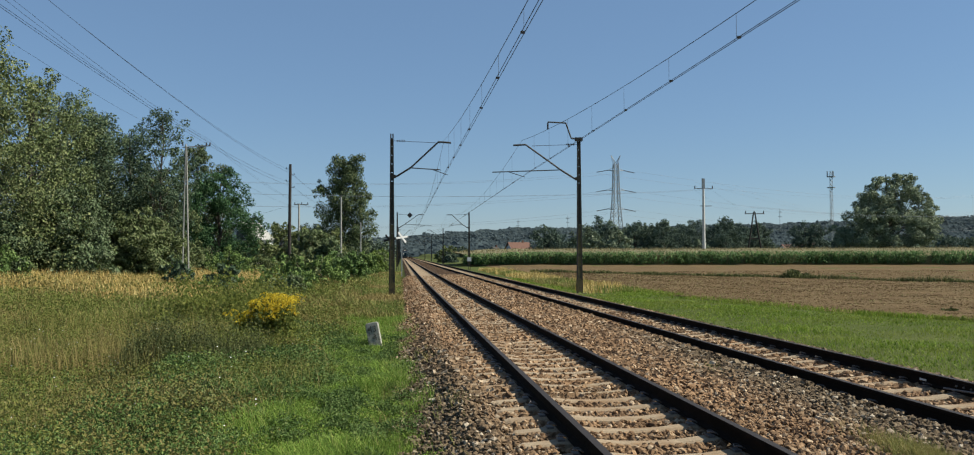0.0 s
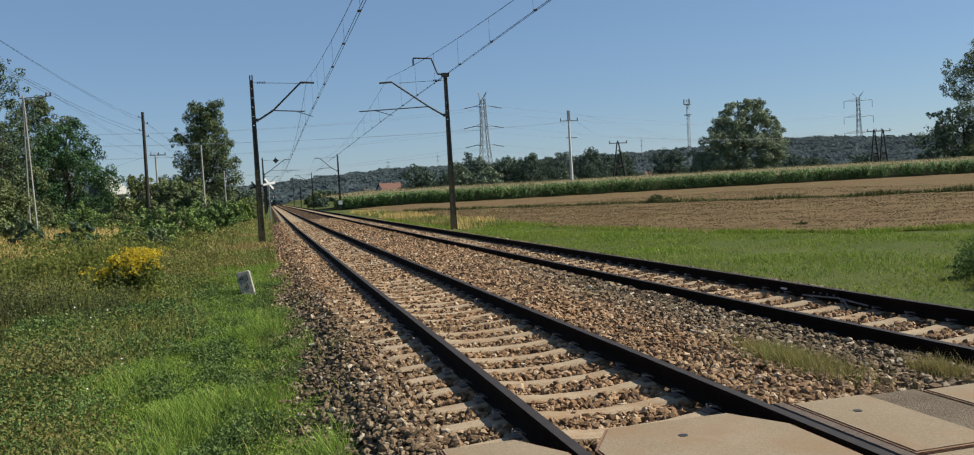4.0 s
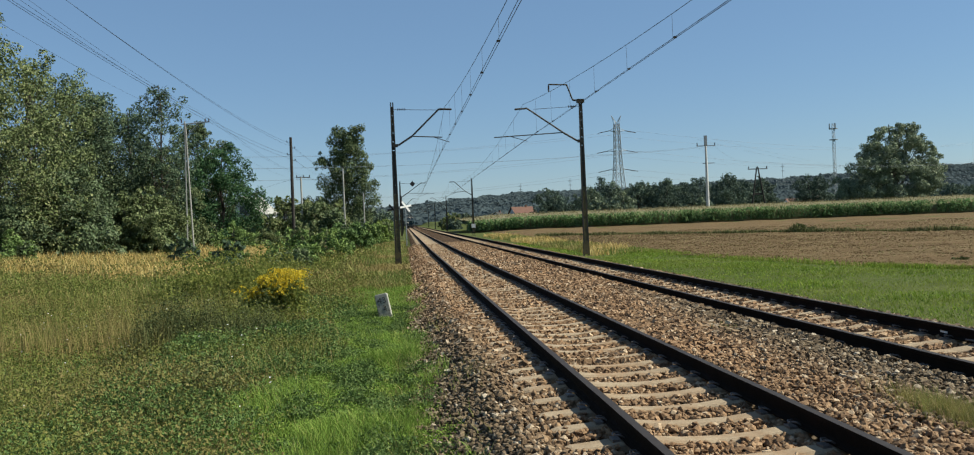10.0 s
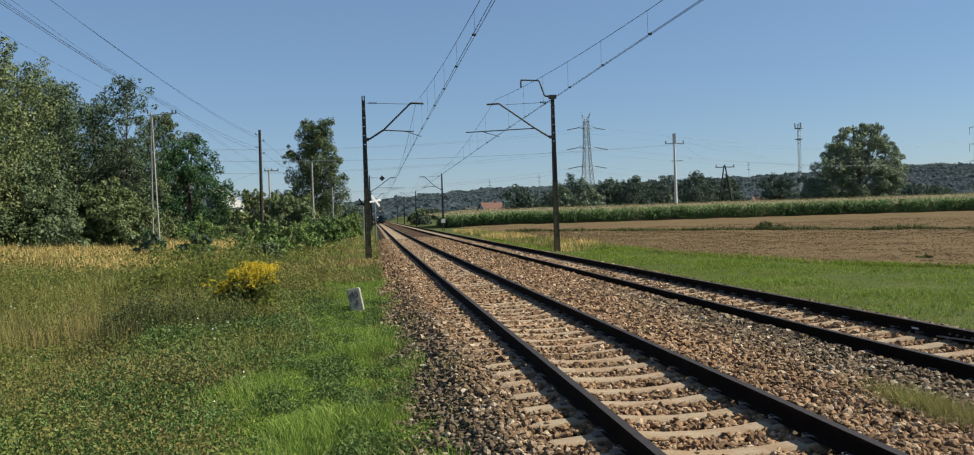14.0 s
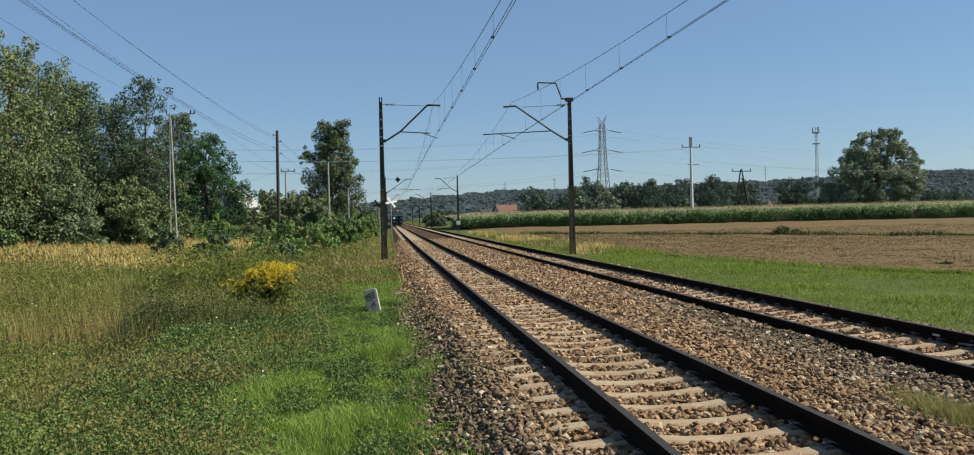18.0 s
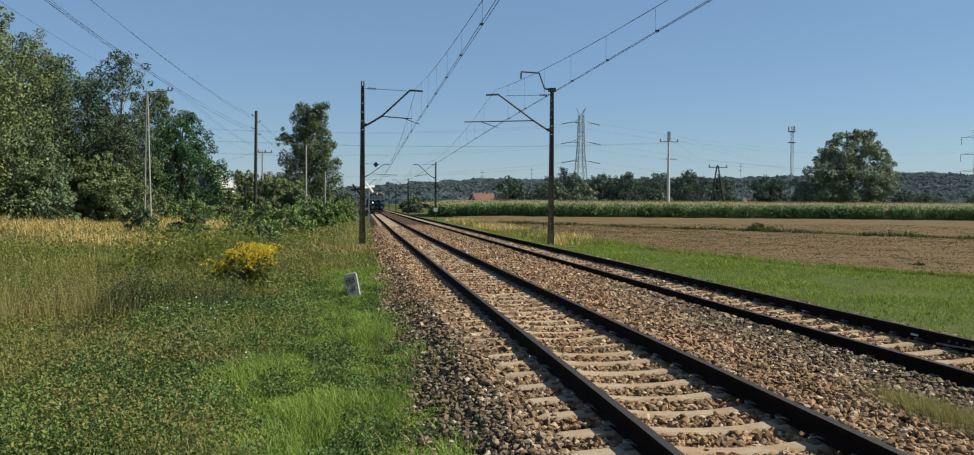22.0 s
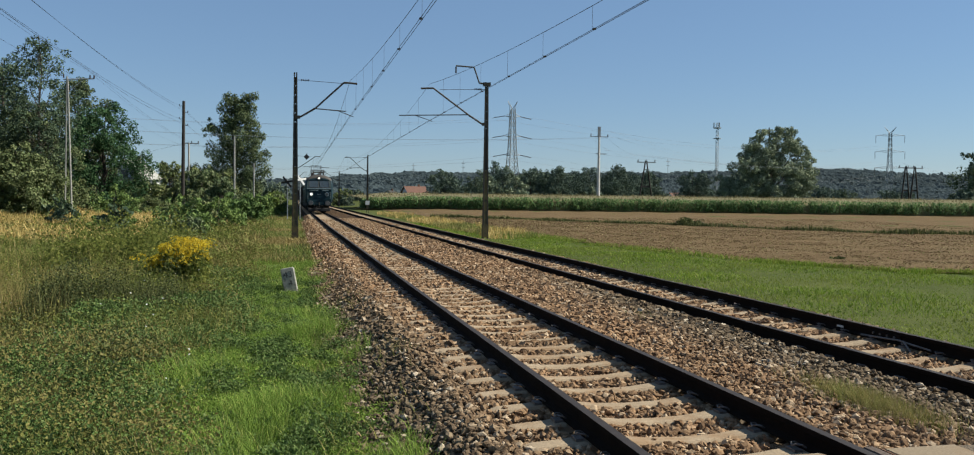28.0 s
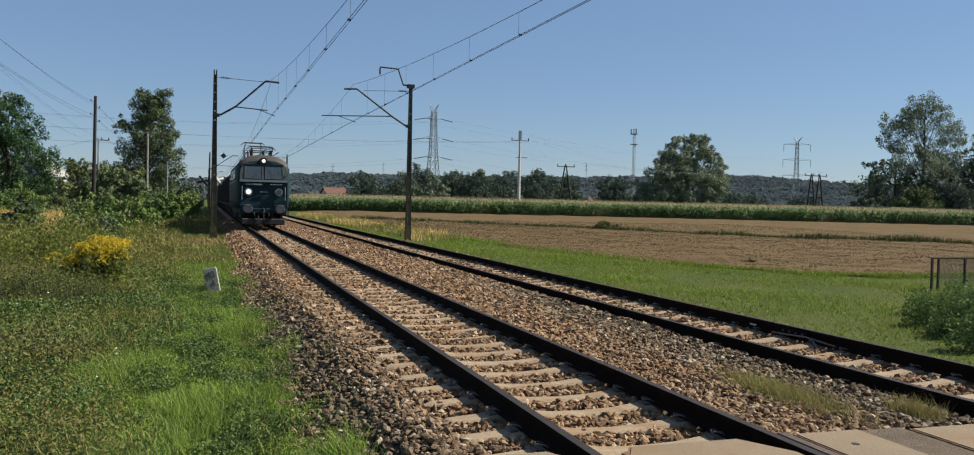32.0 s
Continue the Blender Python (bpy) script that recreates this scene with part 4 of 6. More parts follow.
# pale flower heads dotted through the meadow
x, y = area(R, 170, -11, -4.2, 9, 22)
v, f = leaves(np.stack([x, y, gz(x, y) + R.uniform(0.35, 0.7, len(x))], -1), R.uniform(0.018, 0.038, len(x)), R, 1.5)
tagged(raw_mesh("meadow_flowers", v, f, WHITE), "small white flower heads in the meadow", "flowers", kind="stuff")
fw = [(R.random(), R.uniform(0.3, 3.0)) for _ in range(34)]
weed_mass("fence_weeds", [(7.3 + 3.6 * u + q, 10.6 + 4.4 * u, R.uniform(0.3, 0.55), R.uniform(0.35, 0.85)) for u, q in fw], 34000, 0.055, WEED, "rank green weeds before the wire fence", 45)


# loose tall weeds by the telegraph pole
weed_mass("tall_green_weeds", [(R.uniform(-9.6, -6.6), R.uniform(25.5, 36), R.uniform(0.3, 0.62), R.uniform(0.8, 2.0)) for _ in range(40)], 12000, 0.10, TALLWEED, "loose tall leafy weeds before the bushes", 52)
weed_mass("pale_weeds", [(R.uniform(-9.0, -5.6), R.uniform(30, 46), R.uniform(0.4, 0.8), R.uniform(0.5, 1.2)) for _ in range(30)], 7000, 0.10, TALLWEED, "light green weeds among the bushes", 53)


# goldenrod
GX, GY = -5.42, 20.5


def goldenrod():
    rng = np.random.default_rng(51)
    g = tagged(empty("goldenrod", GX, GY, float(gz(GX, GY))), "clump of yellow flowering goldenrod in the meadow", "plant")
    stems, heads, lv = bmesh.new(), [], []
    for _ in range(120):
        a, q = rng.uniform(0, 6.283), rng.random() ** 0.55
        x, y = 0.64 * q * math.cos(a), 0.45 * q * math.sin(a)
        h = float(np.interp(x, [-0.7, -0.35, 0.05, 0.4, 0.7], [0.90, 1.10, 1.32, 1.28, 1.10])) * rng.uniform(0.74, 1.08)
        tx, ty = x + rng.normal(0, 0.1), y + rng.normal(0, 0.1)
        rod(stems, (x, y, 0), (tx, ty, h), 0.006, 0.004, 4)
        for spray in range(4):
            a = rng.uniform(0, 6.283)
            for u in rng.random(15):
                heads.append((tx + 0.2 * u * math.cos(a) + rng.normal(0, 0.012), ty + 0.2 * u * math.sin(a) + rng.normal(0, 0.012), h - 0.035 * spray - 0.07 * u * u + rng.normal(0, 0.01)))
        for u in rng.random(44):
            lv.append((x + (tx - x) * u + rng.normal(0, 0.08), y + (ty - y) * u + rng.normal(0, 0.08), h * u * 0.9))
    tagged(part("stalk_bunch", stems, WEED, g), kind="stuff")
    v, f = leaves(np.array(heads), rng.uniform(0.025, 0.055, len(heads)), rng)
    tagged(raw_mesh("flower_spray", v, f, GOLD, g), "yellow flower sprays", kind="stuff")
    v, f = leaves(np.array(lv), rng.uniform(0.05, 0.1, len(lv)), rng)
    raw_mesh("foliage", v, f, TALLWEED, g)


goldenrod()
weed_mass("goldenrod_foot", [(-5.6 + R.normal(0, 0.55), 19.7 + R.normal(0, 0.3), R.uniform(0.25, 0.45), R.uniform(0.45, 0.8)) for _ in range(16)], 4200, 0.055, TALLWEED, "olive weeds round the foot of the goldenrod", 56)


# ---- bushes and trees ----
def crown_points(rng, blobs, n, shell=0.55):
    b = np.array(blobs, float)
    wgt = b[:, 3] ** 2
    pick = rng.choice(len(b), n, p=wgt / wgt.sum())
    d = rng.normal(0, 1, (n, 3))
    d /= np.linalg.norm(d, axis=1)[:, None]
    r = shell + (1 - shell) * rng.random(n) ** 0.6
    bump = 1 + 0.18 * np.sin(d[:, 0] * 7 + pick) * np.cos(d[:, 1] * 6 + pick * 2) + 0.12 * np.sin(d[:, 2] * 11 + pick)
    return b[pick, :3] + d * (r * bump * b[pick, 3])[:, None], d


def tree(name, x, y, blobs, n, leaf, material, trunk, label, seed, category="tree", gaps=0.0, clumps=12):
    """A tree: tapered trunk, limbs to each bough, and a crown of leaf clumps. blobs: (dx, dy, z, r) boughs."""
    rng = np.random.default_rng(seed)
    zb = float(gz(x, y))
    t = tagged(empty(name, x, y, zb), label, category)
    fine = []
    for bx, by, bz, br in blobs:
        fine.append((bx, by, bz, br * 0.45))
        for _ in range(clumps):
            d = rng.normal(0, 1, 3)
            d /= np.linalg.norm(d)
            u = rng.uniform(0.62, 1.0)
            fine.append((bx + d[0] * br * u, by + d[1] * br * u, bz + d[2] * br * u * 0.9, br * rng.uniform(0.17, 0.36)))
    top = max(b[2] + b[3] * 0.4 for b in blobs)
    bm = bmesh.new()
    p0 = Vector((0, 0, -0.2))
    segs = 5
    for k in range(segs):
        p1 = Vector((rng.normal(0, 0.15), rng.normal(0, 0.15), top * (k + 1) / segs))
        rod(bm, p0, p1, trunk * (1 - 0.85 * k / segs), trunk * (1 - 0.85 * (k + 1) / segs), 7)
        p0 = p1
    part("trunk", bm, BARK, t)
    bm = bmesh.new()
    for bx, by, bz, br in fine[:: 4 if len(fine) > 60 else 2]:
        z0 = max(0.25 * bz, bz - 1.6 * abs(bx) - 0.5 * br - 1)
        rod(bm, (0, 0, z0), (bx * 0.9, by * 0.9, bz), trunk * 0.15, trunk * 0.04, 5)
    part("branchwork", bm, BARK, t)
    p, d = crown_points(rng, fine, n)
    k = p[:, 2] > 0.1
    p, d = p[k], d[k]
    if gaps:
        s = np.sin(p[:, 0] * 1.3 + seed) + np.sin(p[:, 1] * 1.1 - seed) + np.sin(p[:, 2] * 1.7 + 2 * seed)
        k = s < 3 * (1 - gaps) - 0.6
        p, d = p[k], d[k]
    v, f = leaves(p, rng.uniform(0.6, 1.35, len(p)) * leaf, rng, 0.2, d, 0.5)
    raw_mesh("crown", v, f, material, t)
    return t


def round_blobs(rng, w, h, n, z0=0.3, top=0.7):
    """Boughs filling an uneven crown w wide and h high."""
    out = []
    for k in range(n):
        u = (k + 0.5) / n
        z = h * (z0 + (0.98 - z0) * u)
        prof = math.sin(math.pi * min(1, (u * 0.78 + 0.2))) ** 0.7
        a = k * 2.4 + rng.uniform(-0.5, 0.5)
        r = w * 0.5 * prof
        br = w * rng.uniform(0.16, 0.25) * (0.75 + 0.4 * prof)
        out.append((r * 0.68 * math.cos(a), r * 0.68 * math.sin(a), z - br * 0.5, br))
    return out


rr = random.Random(5)
# the wood on the meadow side
wood = [(-31.8, 62, 12.5, 16.6, LEAFMID), (-30.3, 68, 10, 15.2, LEAFOLIVE), (-38, 72, 13, 16, LEAFDARK), (-33.0, 80, 10, 15.9, LEAFMID), (-29.6, 79, 8, 14.0, LEAFDARK), (-29.8, 90, 9, 14.0, LEAFDARK), (-24.6, 96, 7, 13.4, LEAFDARK), (-21.0, 90, 8.4, 10.4, LEAFDEEP), (-26.0, 84, 7, 9.2, LEAFMID), (-34, 54, 8, 8.0, LEAFMID), (-27.2, 66, 7, 6.4, LEAFMID), (-23.6, 72, 6, 5.2, LEAFOLIVE), (-30, 60, 6, 4.6, LEAFDARK)]
for i, (x, y, w, h, mt) in enumerate(wood):
    tree("broadleaf_tree", x, y, round_blobs(rr, w * 1.08, h * 1.03, 17, 0.12), 29000, 0.19, mt, 0.26, "rounded deep-green tree at the edge of the wood" if mt is LEAFDEEP else "dense broadleaf tree at the edge of the wood", 60 + i, clumps=14)
for i, (x, y, w, h) in enumerate(((-36, 57, 5, 2.2), (-32.5, 58, 4, 1.8), (-29.2, 61, 4, 2.0), (-26.5, 66, 4, 1.7), (-24.8, 70, 4, 2.0), (-22.4, 75, 4, 1.8), (-21.4, 78, 4.5, 4.0), (-18.6, 83, 4.5, 3.0), (-16.6, 90, 4, 2.4))):
    tree("bush", x, y, round_blobs(rr, w, h, 7, 0.05), 4200, 0.15, LEAFBRIGHT if i % 2 else LEAFOLIVE, 0.05, "low leafy bush under the trees of the wood", 330 + i, "bush")
for i, (x, y, h) in enumerate(((-17.4, 58.6, 2.3), (-11.4, 44.5, 2.0), (-16.6, 58.0, 1.7))):
    tree("sapling", x, y, round_blobs(rr, 1.5, h, 8, 0.25), 420, 0.22, LEAFDARK, 0.03, "young sapling with large dark leaves in the meadow", 340 + i, clumps=4)
# thin-crowned tree standing above the wood
tree("tall_thin_tree", -24.0, 80, round_blobs(rr, 6.4, 15.6, 26, 0.34), 11000, 0.18, LEAFDARK, 0.16, "tall tree with an open, see-through crown", 90, gaps=0.3, clumps=7)
# poplar group past the telegraph pole
pop = [(-1.6, 0, 20.0, 1.6), (0.6, 0, 19.6, 1.9), (2.3, 0, 19.9, 1.6), (-0.6, 1, 17.6, 2.3), (1.9, 0, 17.2, 2.2), (-4.0, 0, 15.2, 1.4), (-1.9, 0, 15.0, 2.0), (1.2, 0, 14.6, 2.7), (3.7, 0, 13.6, 1.7), (-1.6, 0, 12.2, 2.4), (1.8, 0, 11.6, 2.8), (4.0, 0, 10.2, 1.7), (-2.6, 0, 9.4, 2.8), (1.2, 0, 8.6, 3.0), (3.6, 0, 7.2, 2.2), (-4.4, 0, 7.0, 2.3), (-3.6, 0, 4.2, 3.0), (0.4, 0, 4.6, 3.2), (3.4, 0, 4.0, 2.7)]
tree("poplar_tree", -14.0, 172, [(a * 1.08, b, c, r * 1.5) for a, b, c, r in pop], 38000, 0.31, LEAFDARK, 0.4, "tall dark-green poplar with a ragged full crown", 91)
for i, (x, y, w, h) in enumerate(((-20.4, 132, 7.5, 7.2), (-16.0, 130, 7, 6.6), (-12.8, 126, 5, 5.0), (-18.0, 136, 7, 6.2), (-13.5, 138, 6, 6.4), (-24.8, 143, 6, 4.0), (-28.5, 145, 5, 3.6))):
    tree("small_tree", x, y, round_blobs(rr, w, h, 9, 0.12), 6000, 0.34, LEAFMID, 0.14, "low broadleaf tree behind the bushes", 100 + i)
bushes = [(-8.0, 42, 2.4, 1.3), (-8.6, 47, 3.4, 2.2), (-7.4, 55, 3.2, 2.2), (-9.5, 60, 4.0, 2.6), (-7.6, 66, 3.4, 2.5), (-6.6, 74, 3.2, 2.4), (-8.4, 82, 4.0, 2.8), (-6.2, 92, 3.2, 2.6), (-5.6, 104, 3.2, 2.6), (-5.4, 118, 3.2, 2.8), (-6.0, 134, 4.0, 3.0), (-5.6, 150, 4.0, 3.2), (-6.0, 170, 5.0, 3.6), (-12, 48, 2.6, 1.6), (-28, 58, 4, 2.4), (-33, 50, 4, 2.3)]
for i, (x, y, w, h) in enumerate(bushes):
    tree("bush", x, y, round_blobs(rr, w, h, 7, 0.1), 4800, 0.14 if y < 60 else 0.2, LEAFBRIGHT if i % 3 else LEAFMID, 0.05, "leafy green bush beside the track" if x > -10 else "leafy green bush in the meadow", 120 + i, "bush")
# big single tree over the corn, and the wood at the field's far corner
dome = [(-13.5, 0, 3.2, 3.2), (-12.0, 2, 6.6, 4.0), (-8.5, -3, 4.0, 4.2), (-3.0, -4, 4.5, 4.6), (3.0, -4, 4.2, 4.4), (8.5, -3, 4.2, 4.4), (13.0, 0, 4.4, 3.6), (12.5, 1, 8.4, 4.0), (-9.0, -2, 10.6, 4.4), (-4.5, -4, 9.8, 4.6), (1.5, -5, 10.2, 4.8), (7.5, -3, 10.4, 4.6), (10.8, 0, 13.4, 3.6), (-6.5, 0, 15.0, 3.8), (-1.8, -3, 15.2, 4.4), (3.6, -3, 15.8, 4.4), (8.0, 0, 17.0, 3.4), (-3.4, 0, 18.8, 2.9), (0.6, 0, 20.0, 2.8), (4.6, 0, 20.6, 2.7), (7.4, 0, 19.6, 2.4), (0, 4, 12.0, 7.0), (0, 5, 5.0, 6.5)]
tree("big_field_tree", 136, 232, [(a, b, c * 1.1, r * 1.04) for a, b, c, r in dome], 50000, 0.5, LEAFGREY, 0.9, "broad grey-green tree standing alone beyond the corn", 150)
airy = [(-11, 0, 25.5, 2.6), (-12.5, 0, 21.5, 2.4), (-7, 0, 28.5, 2.8), (-8, 0, 23.5, 3.0), (-2.5, 0, 31.0, 2.6), (1.5, 0, 32.0, 2.4), (-3, 0, 26.5, 3.2), (2.5, 0, 27.5, 3.0), (6.5, 0, 29.5, 2.2), (7, 0, 24.0, 3.0), (11, 0, 26.5, 2.0), (12.5, 0, 22.0, 2.6), (-5, 0, 19.0, 3.6), (1, 0, 21.0, 3.2), (6, 0, 18.0, 3.4), (-9.5, 0, 15.5, 3.4), (-2, 0, 14.0, 4.4), (5, 0, 12.5, 4.4), (11, 0, 15.0, 3.6)]
tree("tall_copse_tree", 187, 190, [(a, b, c, r * 1.42) for a, b, c, r in airy], 26000, 0.42, LEAFGREY, 0.6, "tall copse tree with an airy crown of separate boughs", 160, gaps=0.16, clumps=14)
for i, (x, y, w, h, mt) in enumerate(((207, 188, 15, 26, LEAFDARK), (183, 196, 24, 17, LEAFDARK), (200, 194, 22, 17, LEAFDARK), (218, 186, 22, 20, LEAFFAR), (177, 182, 14, 8.5, LEAFMID), (190, 180, 14, 9.5, LEAFFAR), (204, 178, 12, 12, LEAFMID), (164, 186, 9, 5, LEAFFAR))):
    tree("field_corner_tree", x, y, round_blobs(rr, w, h, 20, 0.04), 11000, 0.55, mt, 0.5, "leafy tree in the copse at the field's corner", 161 + i)
tree("slender_copse_tree", 169.5, 189, [(-3, 0, 14.0, 1.4), (0, 0, 13.2, 1.9), (2.4, 0, 14.8, 1.3), (-1.5, 0, 10.8, 1.7), (2.2, 0, 11.0, 1.8), (0.3, 0, 8.6, 1.9), (3, 0, 8.0, 1.6)], 3000, 0.45, LEAFGREY, 0.22, "slender young tree with sparse foliage", 175, gaps=0.15, clumps=7)
# line of trees behind the corn
for i in range(23):
    x = 44 + i * 4.6 + rr.uniform(-1.5, 1.5)
    y = 262 + rr.uniform(-14, 14)
    h = (8.5 if i < 3 else 10.5) + rr.uniform(-1.2, 1.6)
    if 112 < x < 131:
        continue
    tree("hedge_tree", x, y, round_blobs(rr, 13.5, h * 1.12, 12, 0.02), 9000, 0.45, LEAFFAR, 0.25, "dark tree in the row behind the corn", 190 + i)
for i, (x, y, w, h) in enumerate(((50.7, 205, 7.5, 7.4), (45.5, 210, 6, 6.0), (74, 215, 6, 5.0), (142, 214, 10, 6), (152, 220, 9, 5), (160, 232, 12, 6), (178, 230, 12, 6))):
    tree("round_bush", x, y, round_blobs(rr, w, h, 8, 0.1), 2600, 0.6, LEAFGREY if i < 3 else LEAFFAR, 0.2, "rounded bush behind the corn", 230 + i, "bush")
for i in range(6, 16):
    x, y = 8.8 + rr.uniform(0, 6), 150 + i * 11 + rr.uniform(-3, 3)
    tree("trackside_tree", x + (i > 8) * rr.uniform(0, 8), y, round_blobs(rr, 4.5, 2.6 + rr.uniform(0, 2.4), 7, 0.05), 1800, 0.4, LEAFMID if i % 2 else LEAFFAR, 0.12, "young tree beside the far track", 250 + i)
for i in range(14):
    x, y = -8 - rr.uniform(0, 14), 180 + i * 14 + rr.uniform(-3, 3)
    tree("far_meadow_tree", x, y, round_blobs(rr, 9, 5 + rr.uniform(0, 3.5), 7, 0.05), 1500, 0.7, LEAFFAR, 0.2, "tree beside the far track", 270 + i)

# dead branch lying at the wood's edge
fb = tagged(empty("fallen_branch", -29.0, 59.0, float(gz(-29.0, 59.0))), "bleached dead branch lying in the dry grass", "branch")
part("limb", rods(((-1.6, 0, 0.1), (-0.3, 0, 0.75), 0.07, 0.055, 7), ((-0.3, 0, 0.75), (0.9, 0, 1.15), 0.055, 0.035, 7), ((0.9, 0, 1.15), (1.25, 0, 1.5), 0.035, 0.02, 7)), POLEPALE, fb)
part("twig", rods(((-0.2, 0, 0.78), (0.2, 0.1, 1.05), 0.03, 0.012, 5)), POLEPALE, fb)

# ---- corn ----


def corn():
    rng = np.random.default_rng(33)
    n = 9000
    x = 9 + 215 * rng.random(n) ** 1.1
    d = 9 * rng.random(n) ** 1.6
    y = corn_front(x) + d
    z = gz(x, y)
    tagged(sheet_between(), "dense green corn crop behind its front rows", "corn", kind="stuff")
    h = rng.uniform(2.0, 2.5, n)
    root = np.stack([x, y, z], -1)
    # leaves arch out from each stalk at several heights
    tri_v, tri_f = [], []
    for k in range(7):
        a = rng.uniform(0, 6.283, n)
        dirv = np.stack([np.cos(a), np.sin(a), 0 * a], -1)
        side = np.stack([-np.sin(a), np.cos(a), 0 * a], -1) * 0.05
        zb = (0.12 + 0.78 * k / 7) * h
        a0 = root + np.stack([0 * x, 0 * x, zb], -1)
        ln = rng.uniform(0.4, 0.8, n)[:, None]
        m = a0 + dirv * ln * 0.5 + np.array([0, 0, 0.30])
        t = a0 + dirv * ln + np.array([0, 0, 0.05])
        v = np.stack([a0 - side, a0 + side, m + side * 1.3, m - side * 1.3, t], 1)
        tri_v.append(v.reshape(-1, 3))
        i = np.arange(n)[:, None] * 5 + k * n * 5
        tri_f += [i + np.array([[0, 1, 2]]), i + np.array([[0, 2, 3]]), i + np.array([[3, 2, 4]])]
    tagged(raw_mesh("corn_leaves", np.concatenate(tri_v), np.concatenate(tri_f), CORN), "tall green corn plants in rows", "corn", kind="stuff")
    x = 9 + 215 * rng.random(n) ** 1.1
    d = 44 * rng.random(n)
    y = corn_front(x) + d
    top = np.stack([x, y, gz(x, y) + 0.013 * d + h], -1)
    p = np.repeat(top, 4, 0) + rng.normal(0, 0.06, (4 * n, 3))
    blades("corn_tassels", p - (0, 0, 0.25), rng.uniform(0.3, 0.5, len(p)), np.full(len(p), 0.035), 0.4, TASSEL, "pale tassels on the corn", 34, "corn")


def sheet_between():
    """The crop's mass: rows of plants too deep in the field to tell apart, as an uneven slab."""
    xs = np.linspace(9, 260, 240)
    rng = np.random.default_rng(35)
    rows = []
    for d, hh in ((1.2, 0.0), (1.6, 1.6), (3, 2.0), (8, 2.1), (14, 2.15), (22, 2.15), (32, 2.15), (45, 2.1)):
        y = corn_front(xs) + d
        rows.append(np.stack([xs, y, gz(xs, y) + 0.013 * d + hh + rng.normal(0, 0.08, len(xs)) * (hh > 0)], -1))
    v = np.concatenate(rows)
    w = len(xs)
    i = (np.arange(len(rows) - 1)[:, None] * w + np.arange(w - 1)[None]).ravel()
    return raw_mesh("corn_mass", v, np.stack([i, i + 1, i + w + 1, i + w], -1), TASSEL)


corn()
# weedy balk across the ploughed field, and at the corn's foot
x = np.random.default_rng(36).uniform(12, 110, 22000)
y = balk(x) + np.random.default_rng(37).normal(0, 0.35, len(x))
p = rooted(x, y)
blades("field_balk", p, np.random.default_rng(38).uniform(0.12, 0.5, len(p)) * (0.7 + 0.6 * patch(p[:, 0], p[:, 1], 0.8, 3)), np.full(len(p), 0.06), 0.7, WEEDDARK, "weedy strip dividing the ploughed field", 39)
weed_mass("field_tuft", [(30.2, 69.2, 0.9, 0.75), (31.3, 69.0, 0.6, 0.5), (17.0, 29, 0.35, 0.12)], 1800, 0.14, WEEDDARK, "dark tuft of weeds in the ploughed field", 46)


# ---- poles and pylons ----
def telegraph_pole(x, y, h, lean=0.0, wood=None):
    zb = float(gz(x, y))
    t = tagged(empty("telegraph_pole", x, y, zb), "old dark wooden telegraph pole with insulator pegs" if wood is None else "weathered grey telegraph pole with insulator pegs", "utility pole", "telegraph poles")
    part("pole", rods(((0, 0, -0.3), (lean, 0, h), 0.14, 0.095, 10)), wood or POLEWOOD, t)
    for k in range(4):
        z = h - 0.35 - 0.45 * k
        s = 1 if k % 2 else -1
        part("peg", rods(((lean * z / h, 0, z), (lean * z / h + s * 0.28, 0, z), 0.015), ((lean * z / h + s * 0.28, 0, z), (lean * z / h + s * 0.28, 0, z + 0.12), 0.03)), INSUL, t)
    return t


telegraph_pole(-10.57, 63.8, 8.85, 0.08)
telegraph_pole(-10.15, 112, 9.7, 0.0, POLECONC)
telegraph_pole(-9.85, 160, 8.3, 0.0, POLECONC)
for k in range(4):
    s = 1 if k % 2 else -1
    z = 7.95 - 0.45 * k
    pts = [(-10.6 + s * 0.28, 12.0, z + 0.2), (-10.5 + s * 0.28, 63.8, z), (-10.15 + s * 0.28, 112, z + 0.6), (-9.85 + s * 0.28, 160, z - 0.2)]
    tagged(wire("telegraph_wire", pts, 0.006, WIRE, sag=0.55), "thin sagging telegraph wire", "wire", "telegraph wires")


def power_pole(x, y, h):
    zb = float(gz(x, y))
    t = tagged(empty("power_pole", x, y, zb), "twin-legged pale concrete power pole with a bracket", "utility pole")
    part("leg", rods(((-0.22, 0, -0.3), (0, 0, h), 0.075, 0.06, 8)), POLECONC, t)
    part("leg", rods(((0.32, 0, -0.3), (0.05, 0, h - 0.2), 0.075, 0.06, 8)), POLECONC, t)
    part("crossarm", rods(((-0.3, 0, h - 0.25), (2.0, 0, h - 0.1), 0.05, 0.05, 6)), LATTICE, t)
    part("brace", rods(((0.1, 0, h - 1.2), (1.2, 0, h - 0.2), 0.03, 0.03, 6)), LATTICE, t)
    for dx in (1.7, 2.0, -0.25):
        part("insulator", rods(((dx, 0, h - 0.12), (dx, 0, h + 0.18), 0.06, 0.05, 8)), INSUL, t)
    return t


